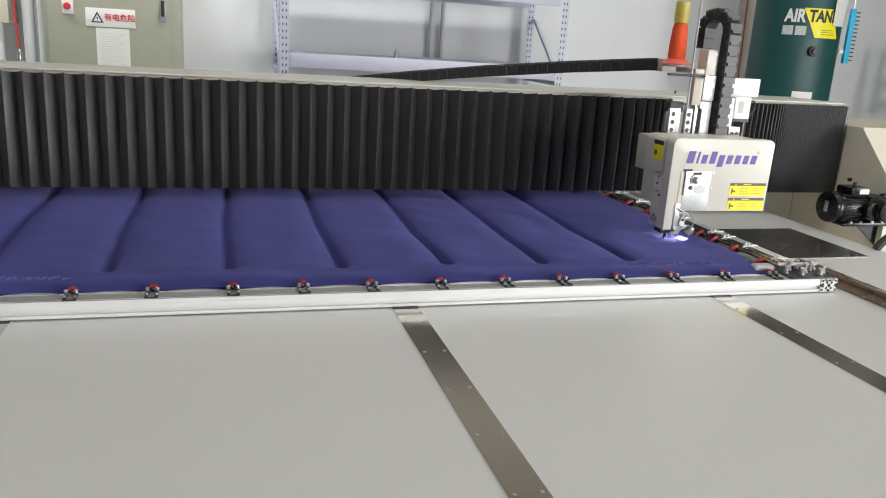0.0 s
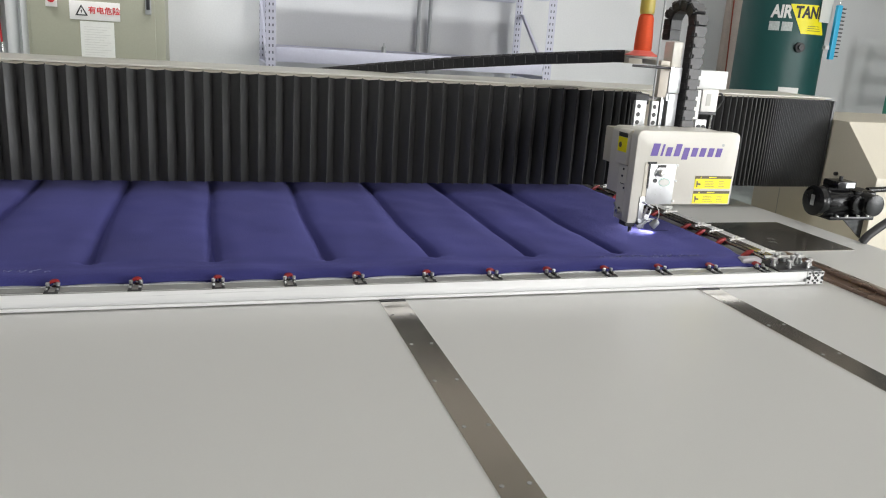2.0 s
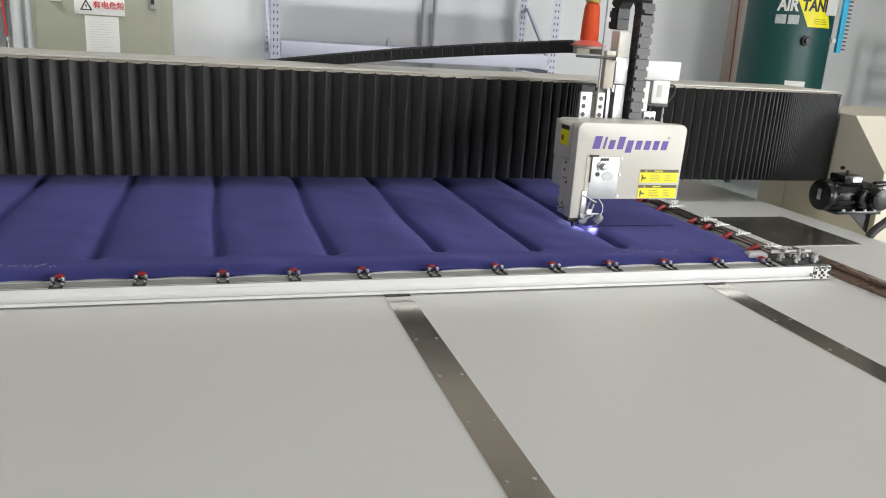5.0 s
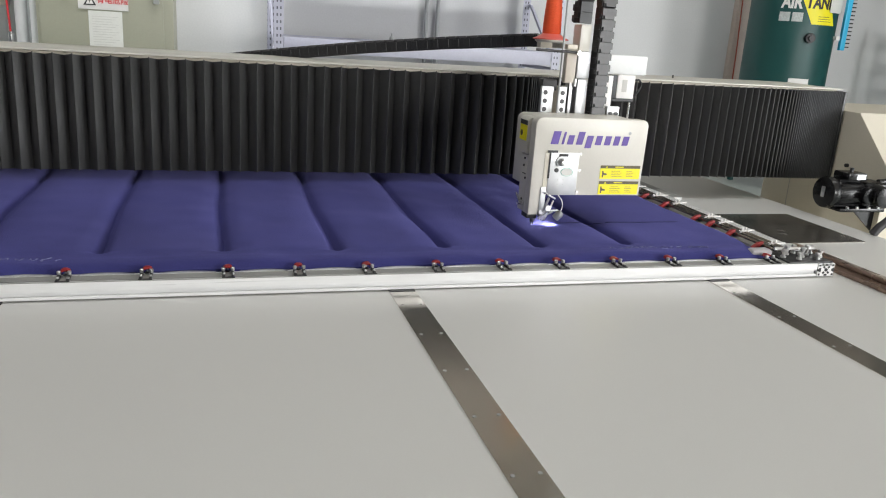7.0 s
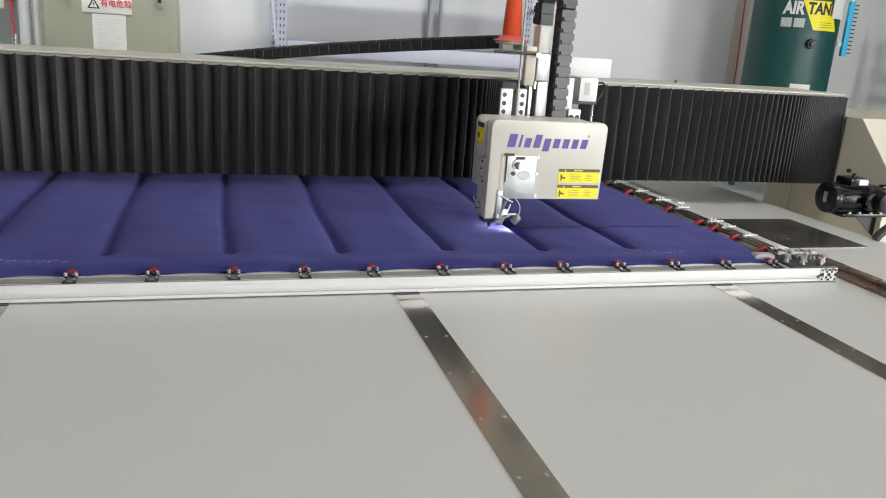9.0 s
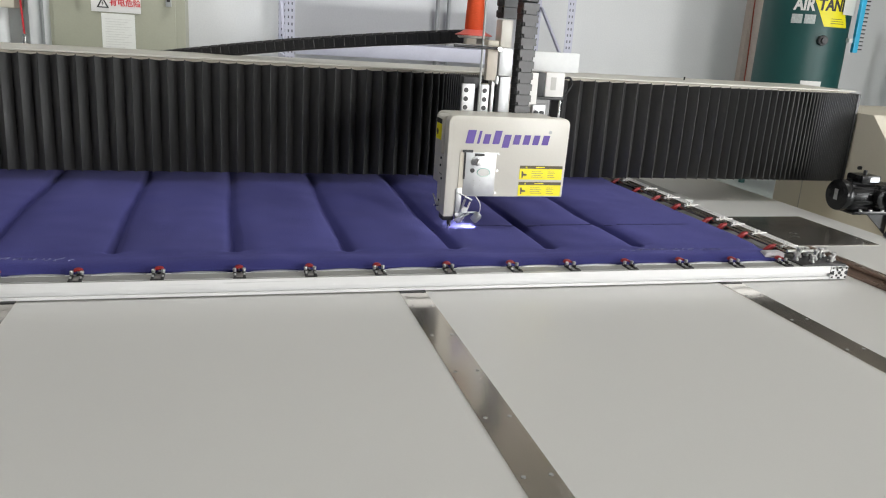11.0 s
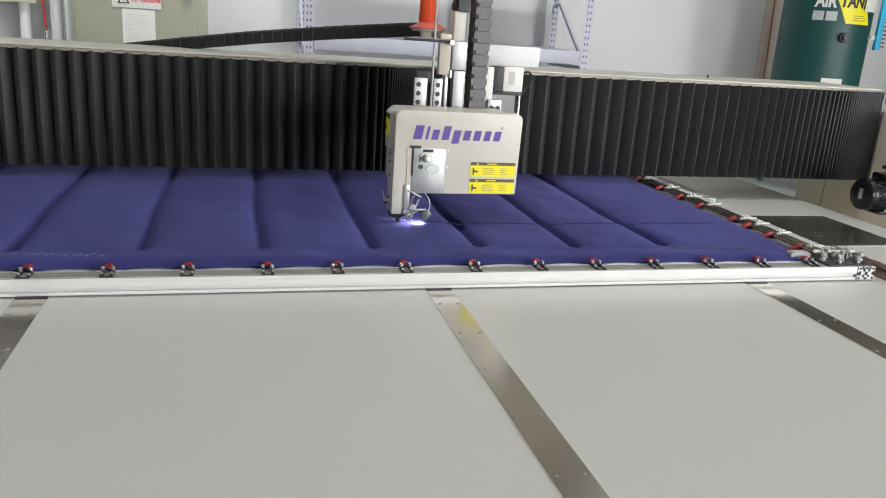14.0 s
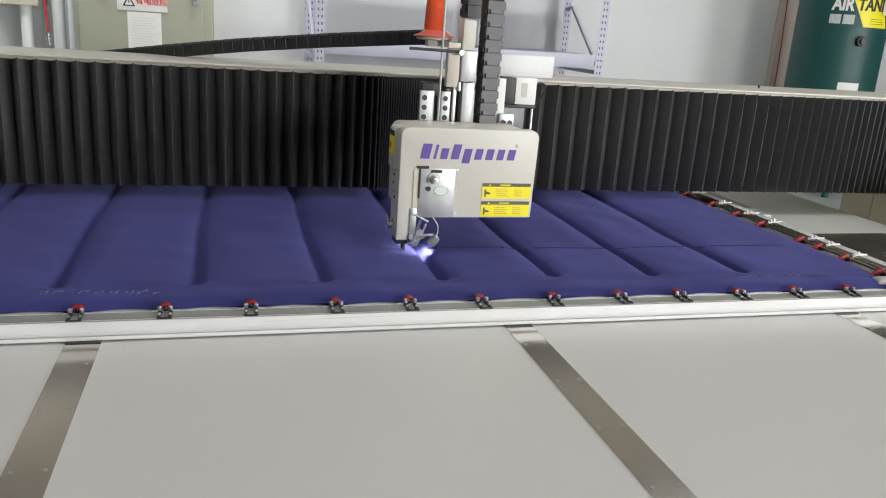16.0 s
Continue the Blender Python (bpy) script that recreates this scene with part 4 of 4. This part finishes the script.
CY = 5.9
part("cabinet_body", box(-1.93, -0.79, CY, Y1, 0.0, 2.15, 0.006), M["cabinet"], cab)
part("door", box(-1.90, -0.875, CY - 0.022, CY - 0.002, 0.1, 2.1, 0.005), M["cabinet"], cab)
part("handle", box(-0.955, -0.905, CY - 0.05, CY - 0.022, 1.52, 1.66, 0.006), M["pipe"], cab)
part("handle_lever", box(-0.945, -0.915, CY - 0.065, CY - 0.05, 1.56, 1.70, 0.006), M["black"], cab)
knob = part("switch_plate", box(-1.775, -1.68, CY - 0.027, CY - 0.022, 1.535, 1.68, 0.003), M["signwhite"], cab)
part("switch_knob", rod((-1.727, CY - 0.027, 1.60), (-1.727, CY - 0.055, 1.60), 0.03, 20, bevel=0.004), M["signred"], knob)
part("notice", box(-1.505, -1.225, CY - 0.0245, CY - 0.022, 1.00, 1.43), M["paper"], cab, "white printed notice sheet")
for k in range(14):
    part("notice_line", box(-1.475, -1.255 - 0.03 * (k % 3), CY - 0.0255, CY - 0.0245, 1.38 - 0.022 * k, 1.383 - 0.022 * k), M["faint"], cab)
sign = part("warning_sign", box(-1.585, -1.17, CY - 0.028, CY - 0.022, 1.44, 1.60, 0.002), M["signwhite"], cab, "white warning sign with red writing")
part("triangle", prism([(-1.54, 1.475), (-1.435, 1.475), (-1.4875, 1.57)], "y", CY - 0.030, CY - 0.028), M["print"], sign)
part("triangle_field", prism([(-1.52, 1.485), (-1.455, 1.485), (-1.4875, 1.547)], "y", CY - 0.0315, CY - 0.0295), M["signwhite"], sign)
part("bolt_mark", prism([(-1.487, 1.535), (-1.496, 1.512), (-1.489, 1.512), (-1.489, 1.492), (-1.478, 1.518), (-1.486, 1.518)], "y", CY - 0.033, CY - 0.031), M["print"], sign)
lettering("sign_writing", "有电危险", 0.066, Matrix.Translation((-1.30, CY - 0.030, 1.522)) @ FRONT, M["signred"], sign, 0.0012)


def wall_pipe(name, pts, r, mat, label, category="pipe"):
    t = thing(name, (0, 0, 0), label, category)
    part("pipe_run", tube(pts, r, 12), mat, t)
    return t


wall_pipe("conduit", [(-2.13, 6.30, 0.0), (-2.13, 6.30, 3.0)], 0.055, M["pipewhite"], "white plastic conduit on the wall")
wall_pipe("conduit", [(-1.985, 6.10, 0.0), (-1.985, 6.10, 3.0)], 0.035, M["pipewhite"], "white plastic conduit beside the cabinet")
part("wall_duct", box(-2.06, -2.01, 6.2, 6.59, 0.0, 3.0, 0.004), M["pipe"], wall_pipe("conduit", [(-2.40, 6.30, 0.0), (-2.40, 6.30, 1.45)], 0.05, M["pipewhite"], "white plastic conduit under a junction box"))
rh = wall_pipe("red_hose", [(-2.24, 6.2, 2.6), (-2.235, 6.2, 1.9), (-2.225, 6.2, 1.55), (-2.21, 6.2, 1.20)], 0.009, M["signred"], "thin red air hose hanging down the wall", "hose")
part("nozzle", rod((-2.21, 6.2, 1.20), (-2.21, 6.2, 1.09), 0.022, 12), M["steel"], rh)
bx_ = thing("junction_box", (0, 0, 0), "cream junction box with a tan front on the wall", "box")
part("box_body", box(-2.72, -2.28, 6.22, 6.59, 1.42, 1.9, 0.01), M["cream"], bx_)
part("box_label", box(-2.68, -2.40, 6.214, 6.22, 1.56, 1.86), M["tan"], bx_)

rack = thing("storage_rack", (0, 0, 0), "lavender-grey perforated steel storage rack by the wall", "rack")
RY0, RY1 = 5.50, 6.40


def rack_post(x, y, mirror=1):
    p = part("post", prism([(x, y), (x + 0.085 * mirror, y), (x + 0.085 * mirror, y + 0.004), (x + 0.006 * mirror, y + 0.004), (x + 0.006 * mirror, y + 0.06), (x, y + 0.06)], "z", 0, 2.6), M["rack"], rack)
    bm = bmesh.new()
    k = 0.9
    while k < 2.1:
        for dx in (0.028, 0.06):
            box(x + dx * mirror - 0.006, x + dx * mirror + 0.006, y - 0.0012, y + 0.001, k - 0.012, k + 0.012, bm=bm)
        box(x - 0.001, x + 0.001, y + 0.02, y + 0.035, k - 0.012, k + 0.012, bm=bm)
        k += 0.06
    tagged(part("post_holes", bm, M["hole"], p, smooth=False), kind="stuff")
    return p


for px, mr in ((0.085, 1), (2.905, -1)):
    for py in (RY0, RY1):
        rack_post(px, py, mr)
for px in (0.093, 2.893):
    part("brace", prism([(RY0 + 0.05, 1.18), (RY0 + 0.10, 1.18), (RY1, 1.78), (RY1 - 0.05, 1.78)], "x", px - 0.012, px + 0.012), M["rack"], rack)
    part("tie", box(px - 0.015, px + 0.015, RY0 + 0.06, RY1, 1.12, 1.16), M["rack"], rack)
for z0, z1 in ((1.18, 1.312), (1.895, 2.02), (0.35, 0.48)):
    for y in (RY0 + 0.006, RY1 + 0.006):
        part("shelf_beam", box(0.174, 2.816, y, y + 0.045, z0, z1, 0.006), M["rack"], rack)
    part("shelf", box(0.115, 2.88, RY0 + 0.055, RY1, z1 - 0.035, z1 - 0.006, 0.002), M["rack"], rack)
bot = thing("small_bottle", (1.22, 5.72, 1.306), "small clear plastic bottle on the rack's shelf", "bottle")
part("bottle_body", lathe([(0.022, 0), (0.024, 0.01), (0.024, 0.05), (0.009, 0.07), (0.009, 0.09)], 16), M["pipe"], bot)
for px in (1.765, 1.89):
    wall_pipe("wall_conduit", [(px, 6.53, 0.0), (px, 6.53, 3.4)], 0.022, M["pipe"], "grey steel conduit pipe on the wall")

# pipe behind the tank
duct = thing("brown_duct", (0, 0, 0), "grey-brown painted duct running up the wall behind the tank", "duct")
part("duct_body", box(5.61, 5.83, 6.51, 6.598, 0.0, 2.69, 0.012), M["brownpipe"], duct)
wall_pipe("red_cable", [(5.68, 6.50, 0.0), (5.685, 6.50, 1.2), (5.655, 6.50, 2.0), (5.64, 6.50, 2.69)], 0.007, M["brick"], "thin red cable running up the wall", "cable")

tank = thing("air_tank", (5.557, 5.46, 0), "dark green upright compressed air tank", "tank")
part("tank_shell", lathe([(0.25, 0.18), (0.415, 0.26), (0.443, 0.36), (0.443, 2.35), (0.415, 2.46), (0.25, 2.54), (0.05, 2.56)], 64), M["tank"], tank)
for k in range(3):
    a = 2 * math.pi * k / 3 + 0.3
    part("foot", rod((0.36 * math.cos(a), 0.36 * math.sin(a), 0.0), (0.36 * math.cos(a), 0.36 * math.sin(a), 0.34), 0.035, 12), M["tank"], tank)


def on_tank(deg, r):
    a = radians(deg)
    return Vector((r * math.sin(a), -r * math.cos(a), 0))


def tank_sheet(name, a0, a1, z0, z1, mat, r=0.446, lean=0.0, label=""):
    bm = bmesh.new()
    n, rows = 10, 8 if lean else 1
    skins = []
    for depth in (r, r - 0.004):
        skins.append([[bm.verts.new(on_tank(a0 + (a1 - a0) * i / n + lean * (1 - j / rows), depth) + Vector((0, 0, z0 + (z1 - z0) * j / rows))) for i in range(n + 1)] for j in range(rows + 1)])
    for skin in skins:
        for j in range(rows):
            for i in range(n):
                bm.faces.new((skin[j][i], skin[j][i + 1], skin[j + 1][i + 1], skin[j + 1][i]))
    rims = [[k[0][i] for i in range(n + 1)] + [k[j][n] for j in range(1, rows + 1)] + [k[rows][i] for i in range(n - 1, -1, -1)] + [k[j][0] for j in range(rows - 1, 0, -1)] for k in skins]
    for i in range(len(rims[0])):
        k = (i + 1) % len(rims[0])
        bm.faces.new((rims[0][i], rims[0][k], rims[1][k], rims[1][i]))
    return part(name, bm, mat, tank, label)


def tank_text(name, text, size, deg, z, mat, squash=1.0, bold=0.003):
    ob = lettering(name, text, size, Matrix.Translation(on_tank(deg, 0.449) + Vector((0, 0, z))) @ pose(0, 0, 0, 0, 0, deg) @ FRONT, mat, tank, bold, 0.04, squash)
    # wrap the letters round the shell
    me = ob.data
    for v in me.vertices:
        a = radians(deg) + v.co.x * squash / 0.448
        rr = 0.4485 + v.co.z
        v.co = (rr * math.sin(a), -rr * math.cos(a), z + v.co.y)
    ob.matrix_basis = Matrix.Identity(4)
    return ob


tank_sheet("yellow_panel", -33, 6, 1.752, 2.041, M["yellow"], 0.4465, 19, "yellow panel of the tank's name")
tank_text("tank_writing", "AIR", 0.172, -42.5, 1.957, M["signwhite"], 0.74, 0.007)
tank_text("tank_writing", "TANK", 0.158, -4, 1.960, M["print"], 0.78, 0.006)
for k in range(2):
    a0 = -56 + 16 * k
    tank_sheet("mark_block", a0, a0 + 13.5, 1.772, 1.862, M["signgrey"], 0.4465)
for k in range(3):
    tank_sheet("small_print", -6, 16 - 2 * k, 1.785 + 0.022 * k, 1.790 + 0.022 * k, M["grey_print"], 0.4475)
tank_sheet("paper_sheet", 9, 44, 1.880, 2.22, M["paper"], 0.462, 0, "white paper tag on the tank")
plug = on_tank(-14, 1)
part("port", rod(plug * 0.435 + Vector((0, 0, 1.615)), plug * 0.49 + Vector((0, 0, 1.615)), 0.050, 20, bevel=0.006), M["black"], tank)
part("port_plug", rod(plug * 0.49 + Vector((0, 0, 1.615)), plug * 0.515 + Vector((0, 0, 1.615)), 0.028, 16), M["black"], tank)
tank_sheet("name_plate", -31, -4, 1.10, 1.205, M["signwhite"], 0.452)

gauge = part("level_strip", box(-0.03, 0.03, -0.02, 0.02, 0, 0.55, 0.008), M["cyan"], tank, "cyan plastic strip with a row of black clips")
gauge.location = (0.335, -0.41, 1.515)
for k in range(13):
    part("clip", box(0.03, 0.085, -0.012, 0.012, 0.03 + 0.040 * k, 0.042 + 0.040 * k), M["black"], gauge)
part("wire", rod((0, 0, 0.54), (0.0, 0, 1.2), 0.005, 8), M["steel"], gauge)
part("holder_arm", box(-0.08, 0.0, 0.005, 0.06, 0.10, 0.14), M["signwhite"], gauge)

gs = thing("green_stand", (7.95, 5.9, 0), "green enamelled steel stand by the wall", "stand")
part("stand_post", box(-0.30, -0.22, -0.05, 0.05, 0, 1.75, 0.006), M["green"], gs)
part("stand_post", box(0.42, 0.50, -0.05, 0.05, 0, 1.75, 0.006), M["green"], gs)
for z in (1.02, 1.30, 1.60):
    part("stand_bar", box(-0.22, 0.42, -0.03, 0.03, z, z + 0.07, 0.004), M["green"], gs)

# ---- unseen lamps and windows of the hall ----
for y in (0.4, 5.0):
    for x in (-3.2, 0.6, 4.4):
        lt = thing("ceiling_light", (x, y, 5.36), "unseen white strip light added under the hall ceiling", "ceiling light", "strip lights")
        part("housing", box(-1.15, 1.15, -0.2, 0.2, 0.03, 0.138, 0.006), M["white"], lt)
        part("tube", rod((-1.1, 0, 0.02), (1.1, 0, 0.02), 0.02, 12), M["tube"], lt)
w1 = tagged(thing("door_1", (X1 + 0.1, 0, 0), "wide bright door opening in the side wall", "door"), kind="structure")
part("daylight_field", box(0.05, 0.06, -6.7, -1.7, 0.0, 3.5), M["glow"], w1)
for y in (-6.67, -1.73):
    part("door_frame", box(-0.04, 0.04, y - 0.03, y + 0.03, 0.0, 3.5), M["pipe"], w1)
w2 = tagged(thing("window_1", (0, Y0 - 0.1, 0), "wide steel-framed window in daylight", "window"), kind="structure")
part("pane", box(2.05, 4.95, -0.03, -0.02, 1.1, 3.1), M["glow"], w2)
for k in range(4):
    x = 2.08 + 0.947 * k
    part("window_frame", box(x - 0.03, x + 0.03, -0.02, 0.02, 1.1, 3.1), M["white"], w2)


# ---- what moves ----
def head_x(t):
    for (a, xa), (b, xb) in zip(HEAD_ROWS, HEAD_ROWS[1:]):
        if t <= b:
            return xa + (xb - xa) * (t - a) / (b - a)
    return HEAD_ROWS[-1][1]


def motions():
    walk(head, [(t, pose(x, HY, 0)) for t, x in HEAD_ROWS])
    times = [k * 0.64 for k in range(26)]
    for folds, panels, fw in ((left_folds, panels_left, LEFT_W), (right_folds, panels_right, RIGHT_W)):
        poses = [(t, fold_poses(folds(head_x(t)), fw)) for t in times]
        for i, p in enumerate(panels):
            walk(p, [(t, pose(q[i][0], q[i][1], 0, 0, 0, q[i][2])) for t, q in poses])
    # each stitch comes up through the cloth as the needle goes by
    for ob, x in SEAM:
        z = quilt_height(x, STITCH) + 0.0006
        tn = next((k * 0.1 for k in range(161) if head_x(k * 0.1) + 0.02 < x - 0.024), 15.9)
        if head_x(0) + 0.02 < x - 0.03:
            walk(ob, [(0, pose(x, STITCH, z)), (16, pose(x, STITCH, z))])
        else:
            tn = min(max(tn, 0.3), 15.8)
            walk(ob, [(0, pose(x, STITCH, z - 0.012)), (tn - 0.15, pose(x, STITCH, z - 0.012)), (tn, pose(x, STITCH, z)), (16, pose(x, STITCH, z))])


motions()
